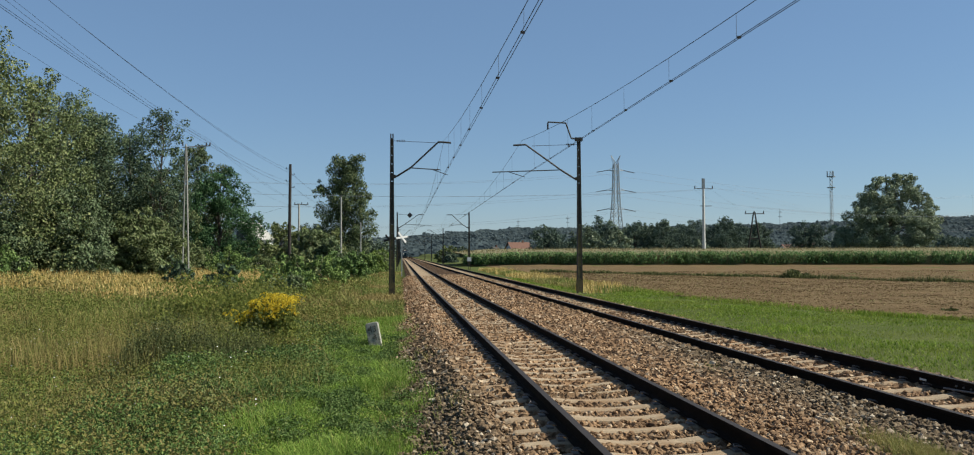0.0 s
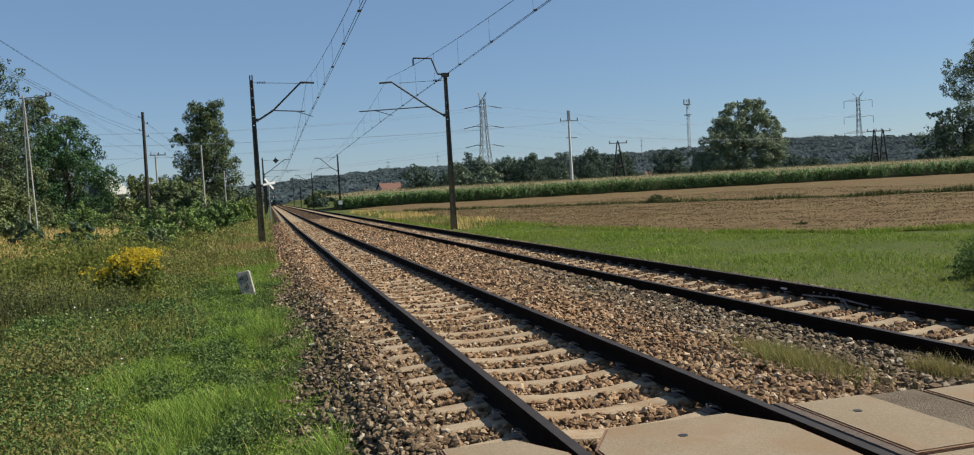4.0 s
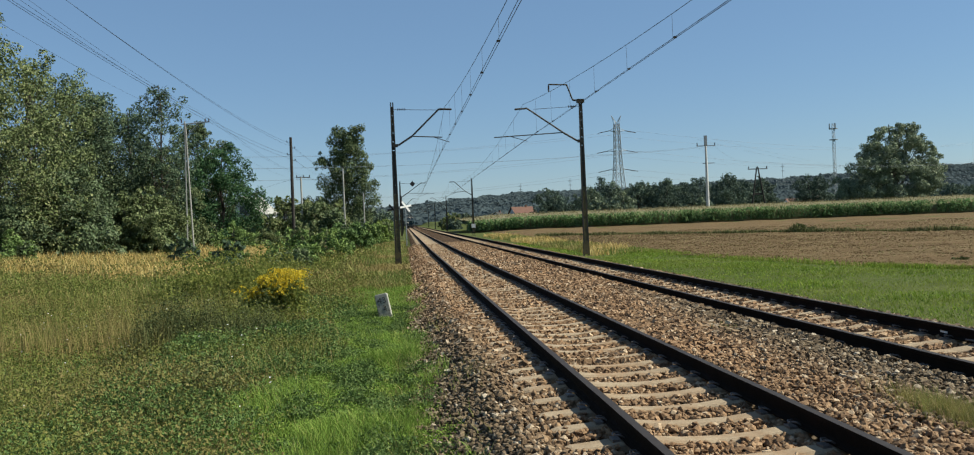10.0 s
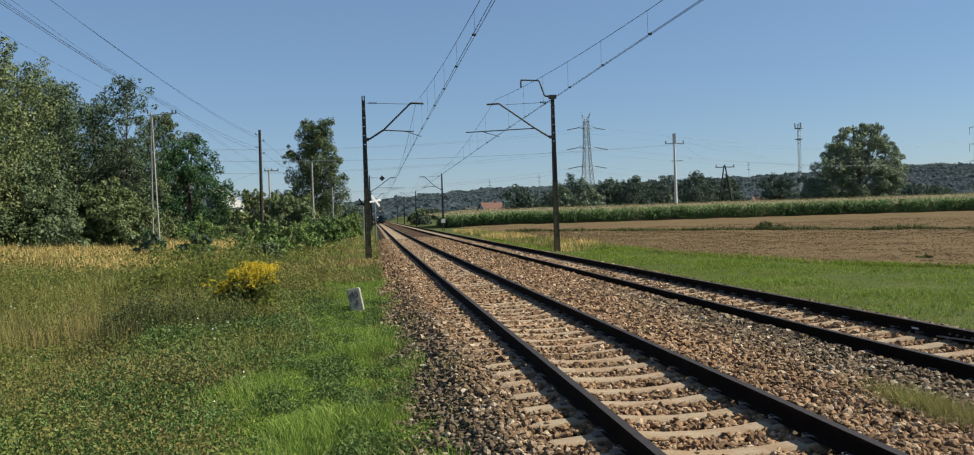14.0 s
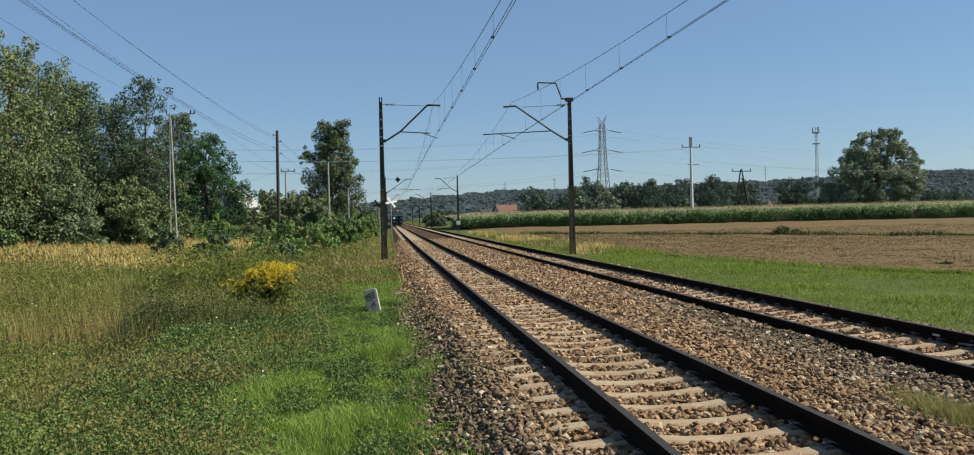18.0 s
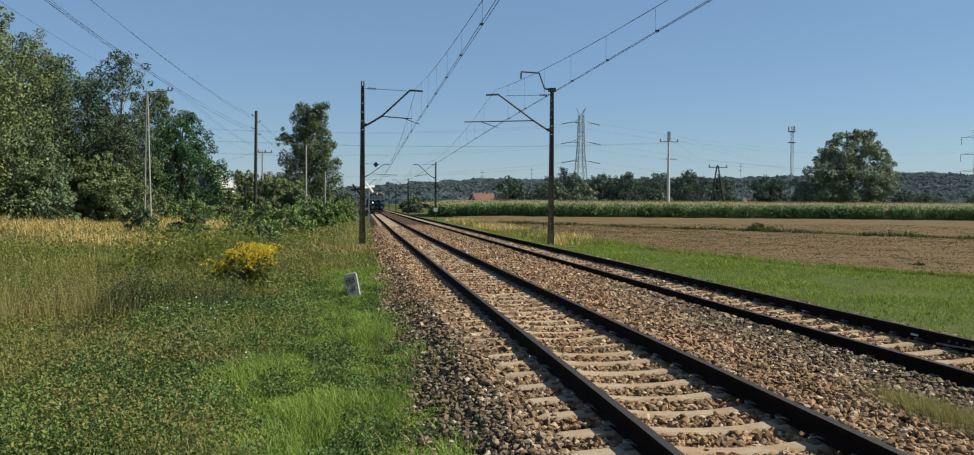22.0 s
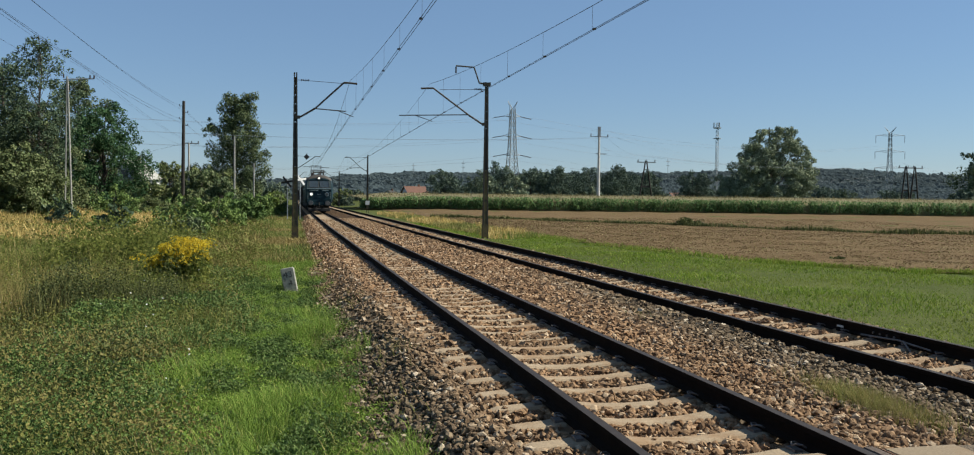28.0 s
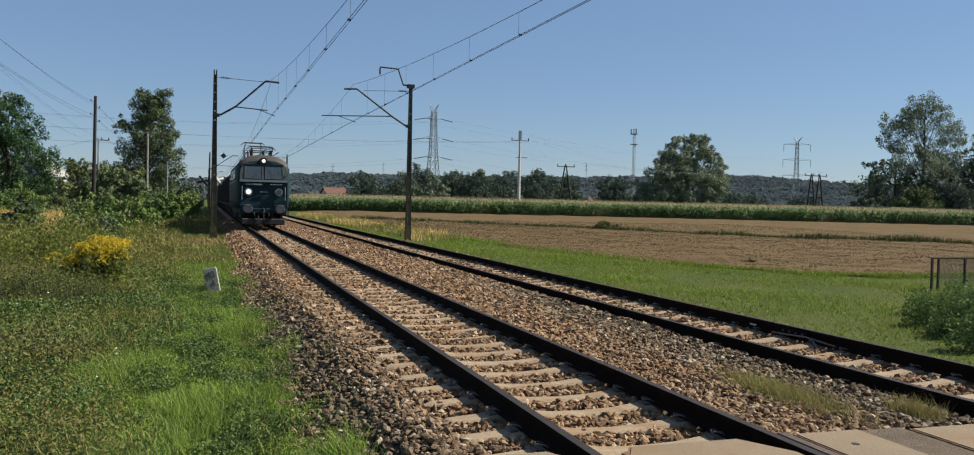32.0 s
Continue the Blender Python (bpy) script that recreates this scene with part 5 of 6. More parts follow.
power_pole(-20.65, 75, 11.35)
for dx, z in ((1.7, 11.1), (2.0, 11.1), (-0.25, 11.0)):
    tagged(wire("power_wire", [(-17.0 + dx, 5, z + 0.9), (-20.65 + dx, 75, z + 0.4), (-19.0 + dx, 145, z - 1.5)], 0.008, WIRE, sag=0.9), "sagging low-voltage power wire", "wire", "power wires")


def t_pole(x, y, z1):
    zb = float(gz(x, y))
    t = tagged(empty("t_pole", x, y, zb), "grey power pole with a single crossarm behind the trees", "utility pole")
    part("pole", rods(((0, 0, -0.3), (0, 0, z1 - zb), 0.17, 0.12, 8)), POLECONC, t)
    part("crossarm", boxes((-0.7, 1.4, -0.06, 0.06, z1 - zb - 0.2, z1 - zb - 0.05)), LATTICE, t)
    for dx in (-0.6, 0.4, 1.3):
        part("insulator", rods(((dx, 0, z1 - zb - 0.06), (dx, 0, z1 - zb + 0.25), 0.08, 0.06, 6)), INSUL, t)


t_pole(-17.6, 130, 9.3)
tagged(wire("power_wire", [(-45, 128, 2.2), (-17.6, 130, 9.4)], 0.010, WIRE, sag=0.3), "sagging power wire to the T-shaped pole", "wire", "power wires")


def white_pole(x, y, z0, z1):
    t = tagged(empty("concrete_power_pole", x, y, 0), "tall pale concrete power pole with short crossarms", "utility pole")
    part("pole", rods(((0, 0, float(gz(x, y)) - 0.2), (0, 0, z1 - 0.3), 0.36, 0.17, 10)), POLEPALE, t)
    part("head", boxes((-0.25, 0.25, -0.2, 0.2, z1 - 1.9, z1)), LATTICE, t)
    part("crossarm", boxes((-1.8, 1.9, -0.08, 0.08, z1 - 2.05, z1 - 1.9)), LATTICE, t)
    part("crossarm", boxes((-0.7, 1.6, -0.08, 0.08, z1 - 5.4, z1 - 5.25)), LATTICE, t)
    for dx in (-1.7, 1.8):
        part("insulator", rods(((dx, 0, z1 - 1.9), (dx, 0, z1 - 1.4), 0.1, 0.08, 6)), INSUL, t)
    return t


white_pole(55.8, 160.6, 0, 16.2)


def a_pole(x, y, h, w):
    t = tagged(empty("a_frame_pole", x, y, float(gz(x, y))), "wooden A-frame power pole with a crossarm", "utility pole", "A-frame poles")
    for s in (-1, 1):
        part("leg", rods(((s * w, 0, -0.2), (s * 0.15, 0, h), 0.24, 0.17, 8)), POLEWOOD, t)
    part("crossarm", boxes((-2.4, 2.6, -0.12, 0.12, h - 0.5, h - 0.25)), LATTICE, t)
    part("tie", boxes((-w * 0.55, w * 0.55, -0.1, 0.1, h * 0.42, h * 0.46)), POLEWOOD, t)
    for dx in (-2.2, 0, 2.4):
        part("insulator", rods(((dx, 0, h - 0.3), (dx, 0, h + 0.3), 0.12, 0.1, 6)), INSUL, t)
    return t


a_pole(84.9, 205, 11.7, 2.1)
a_pole(164.7, 209, 12.0, 1.6)
a_pole(169.2, 211, 12.0, 1.6)
a_pole(187.6, 209, 11.3, 1.8)
a_pole(190.0, 212, 11.3, 1.8)


def pylon(x, y, z0, h, turn, arms, tension):
    """Four-legged lattice pylon with three pairs of arms and a split peak; its strings hang, or pull along the line."""
    t = tagged(empty("lattice_pylon", x, y, z0, turn), "grey steel lattice pylon of a high-voltage line", "pylon", "pylons")
    prof = [(0, 3.3), (0.18, 2.6), (0.36, 2.0), (0.52, 1.5), (0.66, 1.25), (0.80, 1.1), (0.92, 0.95)]
    for sx in (-1, 1):
        for sy in (-1, 1):
            bm = bmesh.new()
            rows = [[bm.verts.new((sx * w + a, sy * w + b, u * h)) for a, b in ((-0.14, -0.14), (0.14, -0.14), (0.14, 0.14), (-0.14, 0.14))] for u, w in prof]
            for p, q in zip(rows, rows[1:]):
                for k in range(4):
                    bm.faces.new((p[k], p[(k + 1) % 4], q[(k + 1) % 4], q[k]))
            part("leg", bm, LATTICE, t)
    bm = bmesh.new()
    for (u0, w0), (u1, w1) in zip(prof, prof[1:]):
        n = 2
        for k in range(n):
            a, b = (k / n, (k + 1) / n)
            ua, ub = u0 + (u1 - u0) * a, u0 + (u1 - u0) * b
            wa, wb = w0 + (w1 - w0) * a, w0 + (w1 - w0) * b
            for s in (-1, 1):
                for p, q in (((-wa, s * wa), (wb, s * wb)), ((wa, s * wa), (-wb, s * wb)), ((s * wa, -wa), (s * wb, wb)), ((s * wa, wa), (s * wb, -wb))):
                    bar(bm, (p[0], p[1], ua * h), (q[0], q[1], ub * h), 0.10)
    part("bracing", bm, LATTICE, t)
    k = 1.0 if tension else 2.0
    for s in (-1, 1):
        part("peak_horn", rods(((0, 0, h * 0.92), (s * 2.3 * k, 0, h), 0.16, 0.1, 4), ((s * 0.95, 0.9, h * 0.92), (s * 2.3 * k, 0, h), 0.1, 0.1, 4), ((s * 0.95, -0.9, h * 0.92), (s * 2.3 * k, 0, h), 0.1, 0.1, 4)), LATTICE, t)
    for u, ln in arms:
        for s in (-1, 1):
            part("arm", rods(((s * 1.0, 0.8, h * u), (s * ln, 0, h * u + 0.3), 0.16, 0.12, 4), ((s * 1.0, -0.8, h * u), (s * ln, 0, h * u + 0.3), 0.16, 0.12, 4), ((s * 1.0, 0, h * u + 1.7), (s * ln, 0, h * u + 0.3), 0.13, 0.1, 4)), LATTICE, t)
            tip = (s * (ln + 5.5), 0, h * u - 0.7) if tension else (s * ln, 0, h * u - 5.5)
            part("insulator_string", rods(((s * ln, 0, h * u + 0.3), tip, 0.17, 0.17, 5)), INSUL, t)
    return t


pylon(94.6, 380, 1.5, 45, 8, ((0.84, 3.7), (0.64, 4.2), (0.45, 3.9)), True)
pylon(464, 600, 2, 61.5, -20, ((0.88, 11.0), (0.67, 11.4), (0.46, 11.4)), False)
pylon(-190, 300, 1, 46, 20, ((0.85, 7.5), (0.68, 8.4), (0.51, 7.5)), False)
P1, P2, P0 = (94.6, 380), (464, 600), (-190, 300)
for u in (0.85, 0.65, 0.46):
    for s in (-1, 1):
        pts = [(P0[0], P0[1] + 8 * s, 46 * u - 1.5), (P1[0] + 9.2 * s, P1[1] - 3 * s, 45 * u + 0.5), (P2[0] + 10.5 * s, P2[1], 61.5 * u - 4.5)]
        tagged(wire("high_voltage_wire", pts, 0.03, WIREFAR, sag=8.5, seg=30), "thin distant grey high-voltage conductor", "wire", "high-voltage wires")
for a, b, z in (((55.8, 160.6), (84.6, 205), 14.0), ((84.6, 205), (166, 210), 12.6), ((166, 210), (188.5, 210), 12.4), ((55.8, 160.6), (-60, 150), 14.0), ((55.8, 160.6), (260, 420), 15.5)):
    for s in (-1.7, 1.8):
        za = z if a[0] < 60 else 13.2
        tagged(wire("power_wire", [(a[0] + s, a[1], za), (b[0] + s, b[1], z - 0.5)], 0.014, WIREFAR, sag=1.6), "medium-voltage wire over the fields", "wire", "power wires")


def comm_tower(x, y, z1, r):
    t = tagged(empty("radio_mast", x, y, 0), "slim lattice radio mast with antennas", "radio mast")
    bm = bmesh.new()
    for k in range(3):
        a = k * 2.094
        rod(bm, (r * math.cos(a), r * math.sin(a), 0), (r * 0.8 * math.cos(a), r * 0.8 * math.sin(a), z1), 0.18, 0.14, 4)
    for i in range(22):
        za, zb = z1 * i / 22, z1 * (i + 1) / 22
        for k in range(3):
            a, b = k * 2.094, (k + 1) * 2.094
            bar(bm, (r * math.cos(a), r * math.sin(a), za), (r * math.cos(b), r * math.sin(b), zb), 0.12)
    part("lattice", bm, LATTICE, t)
    for zz in (z1 - 4, z1 - 12):
        part("platform", rods(((0, 0, zz - 0.3), (0, 0, zz + 0.2), 3.0, 3.0, 12)), LATTICE, t)
    for k in range(3):
        a = k * 2.094 + 0.5
        part("antenna", boxes((2.6 * math.cos(a) - 0.3, 2.6 * math.cos(a) + 0.3, 2.6 * math.sin(a) - 0.3, 2.6 * math.sin(a) + 0.3, z1 - 4, z1)), LATTICE, t)


comm_tower(312.5, 600, 62, 1.3)
for x, y, h in ((190, 1400, 60), (283, 1450, 68), (640, 1400, 78)):
    b = rods(((0, 0, 0), (0, 0, h), 0.5, 0.3, 5))
    for u in (0.92, 0.82):
        box(b, -3, 3, -0.2, 0.2, h * u, h * u + 0.7)
    o = tagged(mesh_object("far_pylon", b, WIREFAR), "tiny grey pylon on the horizon", "pylon", "far pylons")
    o.location = (x, y, 0)


# ---- houses ----
def house(x, y, w, d, h, roof_h, turn, roof_mat, label):
    zb = float(gz(x, y)) - 0.2
    t = tagged(empty("house", x, y, zb, turn), label, "house", "village houses")
    part("wall", boxes((-w / 2, w / 2, -d / 2, d / 2, 0, h)), WALLWHITE, t)
    bm = bmesh.new()
    e = 0.5
    v = [bm.verts.new(c) for c in ((-w / 2 - e, -d / 2 - e, h - 0.3), (w / 2 + e, -d / 2 - e, h - 0.3), (w / 2 + e, d / 2 + e, h - 0.3), (-w / 2 - e, d / 2 + e, h - 0.3), (-w / 2 - e, 0, h + roof_h), (w / 2 + e, 0, h + roof_h))]
    for f in ((0, 1, 5, 4), (2, 3, 4, 5), (3, 2, 1, 0)):
        bm.faces.new([v[i] for i in f])
    r = part("roof", bm, roof_mat, t, "red tiled roof" if roof_mat is ROOFRED else "grey roof")
    for s in (-1, 1):
        bm = bmesh.new()
        a = [bm.verts.new((s * w / 2, -d / 2, h - 0.3)), bm.verts.new((s * w / 2, d / 2, h - 0.3)), bm.verts.new((s * w / 2, 0, h + roof_h - 0.2))]
        bm.faces.new(a)
        part("gable", bm, WALLWHITE, t)
    part("chimney", boxes((w * 0.18, w * 0.18 + 0.6, -0.3, 0.3, h + roof_h - 0.8, h + roof_h + 0.7)), ROOFRED, r)
    for s in (-1, 1):
        for dx in (-w * 0.25, w * 0.25):
            part("window", boxes((dx - 0.6, dx + 0.6, s * d / 2 - 0.05, s * d / 2 + 0.05, 1.0, 2.4)), GLASSDARK, t)
        part("window", boxes((s * w / 2 - 0.05, s * w / 2 + 0.05, -0.6, 0.6, h - 0.1, h + 1.2)), GLASSDARK, t)


house(43.5, 334, 8.5, 8, 2.3, 3.6, 20, ROOFRED, "house with a red tiled roof beyond the corn")
house(34.0, 332, 8, 6.5, 1.6, 2.5, 68, POLEWOOD, "low house with a white gable beyond the corn")
house(197, 420, 12, 9, 2.4, 3.0, 5, ROOFRED, "house with a red roof behind the field")
house(207, 424, 9, 9, 3.0, 4.0, 0, ROOFRED, "house with a red roof behind the field")
house(-28.7, 152, 7, 6.0, 4.4, 2.9, 75, POLECONC, "white house half hidden by the trees")
for i in range(5):
    x, y = rr.uniform(60, 260), rr.uniform(820, 1000)
    house(x, y, rr.uniform(7, 10), 7, rr.uniform(3, 5) + (y - 800) * 0.02, 4, rr.uniform(-40, 40), POLECONC, "small village house on the far slope")


# ---- wooded hills, haze mixed into their colours ----
def ridge(name, y0, prof, seed, wob, material, label):
    xs = np.linspace(-500, 1500, 1200)
    rng = np.random.default_rng(seed)
    base = -4 * wob + np.interp(xs, [p[0] for p in prof], [p[1] for p in prof])
    rough = wob * np.convolve(rng.normal(0, 1, len(xs)), np.ones(5) / 5, "same")
    rows = []
    for k in range(18):
        u = k / 17
        zz = math.sin(min(1.0, u * 1.25) * math.pi / 2) ** 0.8
        rows.append(np.stack([xs, np.full(len(xs), y0 + 420 * u), base * zz + rough * 0.4 * (u > 0.02)], -1))
    rows.append(np.stack([xs, np.full(len(xs), y0 + 900.0), 0 * xs], -1))
    v = np.concatenate(rows)
    w = len(xs)
    i = (np.arange(len(rows) - 1)[:, None] * w + np.arange(w - 1)[None]).ravel()
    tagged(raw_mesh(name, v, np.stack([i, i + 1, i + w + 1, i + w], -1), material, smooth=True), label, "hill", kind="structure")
    x, u = rng.uniform(-200, 1500, 42000), rng.random(42000)
    zz = np.sin(np.minimum(1.0, u * 1.25) * math.pi / 2) ** 0.8
    z = np.interp(x, xs, base) * zz + rng.uniform(0, 4 * wob, len(x)) * (0.4 + patch(x, u * 420, 0.09, seed))
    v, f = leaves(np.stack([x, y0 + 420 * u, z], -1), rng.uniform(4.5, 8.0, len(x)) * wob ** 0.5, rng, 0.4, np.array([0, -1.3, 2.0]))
    tagged(raw_mesh(name + "_crowns", v, f, CROWNHAZE), "tree crowns of the distant woods", "woods", kind="stuff")


ridge("far_hill", 1164, [(-1600, 24), (0, 30), (100, 40), (209, 46.5), (400, 46.8), (542, 50.5), (670, 54), (764, 58), (866, 62.6), (1013, 69), (1134, 61.7), (1274, 59.4), (2400, 60)], 3, 1.6, HILLHAZE, "low wooded hills on the horizon")
ridge("near_hill", 700, [(-1600, 10), (-200, 10), (0, 11), (60, 14), (160, 17), (300, 19), (500, 22), (900, 26), (2400, 30)], 4, 1.2, HILLHAZE, "darker belt of woods before the hills")

# ---- the approaching freight train ----
LOCO = surface("loco_paint_teal", (0.004, 0.019, 0.026), (0.008, 0.032, 0.041), 1.2, 25, 0.5, bump=0.05, stain=(0.009, 0.020, 0.023), stain_scale=4.0, local=True, spec=0.2)
LOCOROOF = surface("loco_roof_grey", (0.028, 0.024, 0.019), (0.055, 0.047, 0.038), 1.5, 20, 0.7, bump=0.1, local=True)
LOCOUPPER = surface("loco_paint_grey_green", (0.024, 0.039, 0.037), (0.040, 0.060, 0.056), 2.5, 25, 0.5, bump=0.05, local=True)
LOCODARK = surface("underframe_black", (0.012, 0.012, 0.012), (0.03, 0.027, 0.024), 3, 30, 0.8, local=True)
LOCOSTRIPE = surface("loco_stripe_pale", (0.14, 0.20, 0.21), (0.22, 0.29, 0.30), 2, 30, 0.5, bump=0.05, local=True)
WAGON = surface("wagon_brown", (0.035, 0.028, 0.024), (0.065, 0.05, 0.042), 1.0, 18, 0.8, stain=(0.10, 0.055, 0.035), stain_scale=0.8, local=True)
BUFFER = surface("buffer_worn_steel", (0.05, 0.05, 0.052), (0.14, 0.14, 0.14), 4, 40, 0.5, metal=0.3, local=True)
LAMPON = glow("headlamp_lit", (1.0, 0.92, 0.78), 0.7)
LAMPOFF = surface("headlamp_glass", (0.05, 0.055, 0.06), (0.09, 0.095, 0.10), 5, 30, 0.1, local=True)
PANE = surface("cab_glass", (0.035, 0.05, 0.06), (0.06, 0.08, 0.095), 1, 10, 0.08, bump=0.0, local=True)


def section(bm, y, pts):
    return [bm.verts.new((x, y, z)) for x, z in pts]


def loft(rows, bm, mats=None):
    for a, b in zip(rows, rows[1:]):
        for k in range(len(a)):
            f = bm.faces.new((a[k], a[(k + 1) % len(a)], b[(k + 1) % len(b)], b[k]))
            f.smooth = True
            if mats:
                f.material_index = mats(k)
    bm.faces.new(rows[0][::-1])
    bm.faces.new(rows[-1])
    bmesh.ops.recalc_face_normals(bm, faces=bm.faces)


def body_ring(w, top, z0=1.05, shoulder=3.35):
    """Cross-section of the carbody from the left sill round over the roof to the right sill."""
    h = w / 2
    return [(-h * 0.96, z0), (-h, z0 + 0.5), (-h, 2.6), (-h * 0.99, 3.1), (-h * 0.94, shoulder), (-h * 0.82, shoulder + (top - shoulder) * 0.42), (-h * 0.55, shoulder + (top - shoulder) * 0.82), (-h * 0.2, top), (h * 0.2, top), (h * 0.55, shoulder + (top - shoulder) * 0.82), (h * 0.82, shoulder + (top - shoulder) * 0.42), (h * 0.94, shoulder), (h * 0.99, 3.1), (h, 2.6), (h, z0 + 0.5), (h * 0.96, z0)]


def disc(bm, x, y, z, r, d, n=20):
    return rod(bm, (x, y, z), (x, y - d, z), r, r, n)


def locomotive():
    L = tagged(empty("locomotive"), "dark teal electric locomotive with lit headlamps, pantograph raised", "locomotive")
    bm = bmesh.new()
    rows = []
    for y, w, top, sh in ((0.0, 2.62, 3.78, 3.44), (0.12, 2.76, 3.93, 3.5), (0.45, 2.9, 4.05, 3.55), (0.9, 2.98, 4.12, 3.58), (15.1, 2.98, 4.12, 3.58), (15.6, 2.86, 4.05, 3.55), (16.0, 2.5, 3.8, 3.44)):
        ring = body_ring(w, top, 1.05, sh)
        lean = 0.34 if y < 1 else 0
        rows.append([bm.verts.new((x, y + (lean * max(0.0, (z - 2.6)) * (1 - y) if y < 1 else 0), z)) for x, z in ring])
    loft(rows, bm, lambda k: 1 if 4 <= k <= 10 else 0)
    part("body", bm, (LOCO, LOCOROOF), L)
    front = lambda z: 0.34 * max(0.0, z - 2.6)
    bm = bmesh.new()
    ring = [(-1.30, 2.69), (1.30, 2.69), (1.27, 3.2), (1.16, 3.5), (-1.16, 3.5), (-1.27, 3.2)]
    face = [[bm.verts.new((x, front(z) + dy, z)) for x, z in ring] for dy in (-0.018, 0.02)]
    bm.faces.new(face[0])
    bm.faces.new(face[1][::-1])
    for k in range(6):
        bm.faces.new((face[0][k], face[1][k], face[1][(k + 1) % 6], face[0][(k + 1) % 6]))
    bmesh.ops.recalc_face_normals(bm, faces=bm.faces)
    part("windscreen_surround", bm, LOCOUPPER, L, "grey-green panel round the windscreens")
    for s in (-1, 1):
        bm = bmesh.new()
        q = [(0.08, 2.74), (1.05, 2.74), (1.02, 3.48), (0.08, 3.48)]
        v = [bm.verts.new((s * x, front(z) - 0.03, z)) for x, z in q]
        b = [bm.verts.new((s * x, front(z) + 0.02, z)) for x, z in q]
        bm.faces.new(v)
        bm.faces.new(b[::-1])
        for k in range(4):
            bm.faces.new((v[k], b[k], b[(k + 1) % 4], v[(k + 1) % 4]))
        bmesh.ops.recalc_face_normals(bm, faces=bm.faces)
        pane = part("windscreen", bm, PANE, L, "dark cab windscreen")
        fr = bmesh.new()
        for (x0, z0), (x1, z1) in zip(q, q[1:] + q[:1]):
            bar(fr, (s * x0, front(z0) - 0.035, z0), (s * x1, front(z1) - 0.035, z1), 0.022)
        part("window_frame", fr, LOCODARK, pane)
        part("wiper", rods(((s * 0.55, front(2.75) - 0.06, 2.75), (s * 0.35, front(3.25) - 0.06, 3.25), 0.006)), LOCODARK, L)
        # corner windows
        bm = bmesh.new()
        c = [bm.verts.new(p) for p in ((s * 1.16, 0.02, 2.77), (s * 1.44, 0.42, 2.77), (s * 1.40, 0.62, 3.42), (s * 1.13, 0.28, 3.42))]
        bm.faces.new(c)
        bmesh.ops.solidify(bm, geom=bm.faces[:], thickness=0.05)
        part("corner_window", bm, PANE, L)
        # headlamps: bezel, glass
        hl = part("headlamp", disc(bmesh.new(), s * 0.83, 0.05, 2.0, 0.215, 0.16), LOCOSTRIPE, L, "round headlamp in a pale bezel")
        part("lens", disc(bmesh.new(), s * 0.83, -0.10, 2.0, 0.13 if s < 0 else 0.155, 0.03), LAMPON if s < 0 else LAMPOFF, hl, "lit lamp glass" if s < 0 else "unlit lamp glass")
        # buffers
        bf = part("buffer", rods(((s * 0.88, -0.02, 1.05), (s * 0.88, -0.40, 1.05), 0.11, 0.09, 14)), LOCODARK, L)
        part("buffer_head", rods(((s * 0.88, -0.40, 1.05), (s * 0.88, -0.48, 1.05), 0.25, 0.235, 18)), BUFFER, bf)
        part("buffer_box", boxes((s * 0.88 - 0.3, s * 0.88 + 0.3, -0.12, 0.1, 0.85, 1.28, 0.03)), LOCO, L)
        part("handrail", rods(((s * 1.18, -0.09, 1.55), (s * 1.18, -0.09, 2.3), 0.018), ((s * 0.35, -0.09, 2.42), (s * 1.0, -0.09, 2.42), 0.015)), LOCOSTRIPE, L)
        part("step", boxes((s * 1.18 - 0.22, s * 1.18 + 0.22, -0.05, 0.3, 0.42, 0.47), (s * 1.18 - 0.22, s * 1.18 + 0.22, -0.05, 0.3, 0.75, 0.79), (s * 1.18 - 0.22, s * 1.18 - 0.19, 0.1, 0.14, 0.42, 1.1), (s * 1.18 + 0.19, s * 1.18 + 0.22, 0.1, 0.14, 0.42, 1.1)), LOCODARK, L)
        part("side_stripe", boxes((s * 1.495 - 0.006, s * 1.495 + 0.006, 1.0, 15.0, 2.56, 2.67)), LOCOSTRIPE, L)
        for k in range(5):
            y0 = 2.3 + k * 2.5
            part("side_window", boxes((s * 1.49 - 0.012, s * 1.49 + 0.012, y0, y0 + 0.8, 2.78, 3.35)), PANE, L)
            part("louvre", boxes(*[(s * 1.49 - 0.012, s * 1.49 + 0.012, y0 - 0.1, y0 + 1.0, 1.5 + 0.14 * i, 1.56 + 0.14 * i) for i in range(5)]), LOCODARK, L)
        part("cab_door", boxes((s * 1.49 - 0.012, s * 1.49 + 0.012, 1.15, 1.8, 1.2, 3.4)), LOCO, L)
    part("front_stripe", boxes((-1.3, 1.3, -0.035, 0.02, 2.56, 2.68)), LOCOSTRIPE, L, "pale band under the windscreens")
    part("number_bar", boxes((-0.55, -0.1, -0.03, 0.02, 2.38, 2.46)), LOCOSTRIPE, L, "plain pale bar")
    part("emblem_bar", boxes((-0.22, 0.22, -0.03, 0.02, 1.97, 2.03)), LOCOSTRIPE, L, "plain pale bar")
    part("brow", boxes((-1.1, 1.1, 0.24, 0.6, 3.49, 3.55)), LOCO, L)
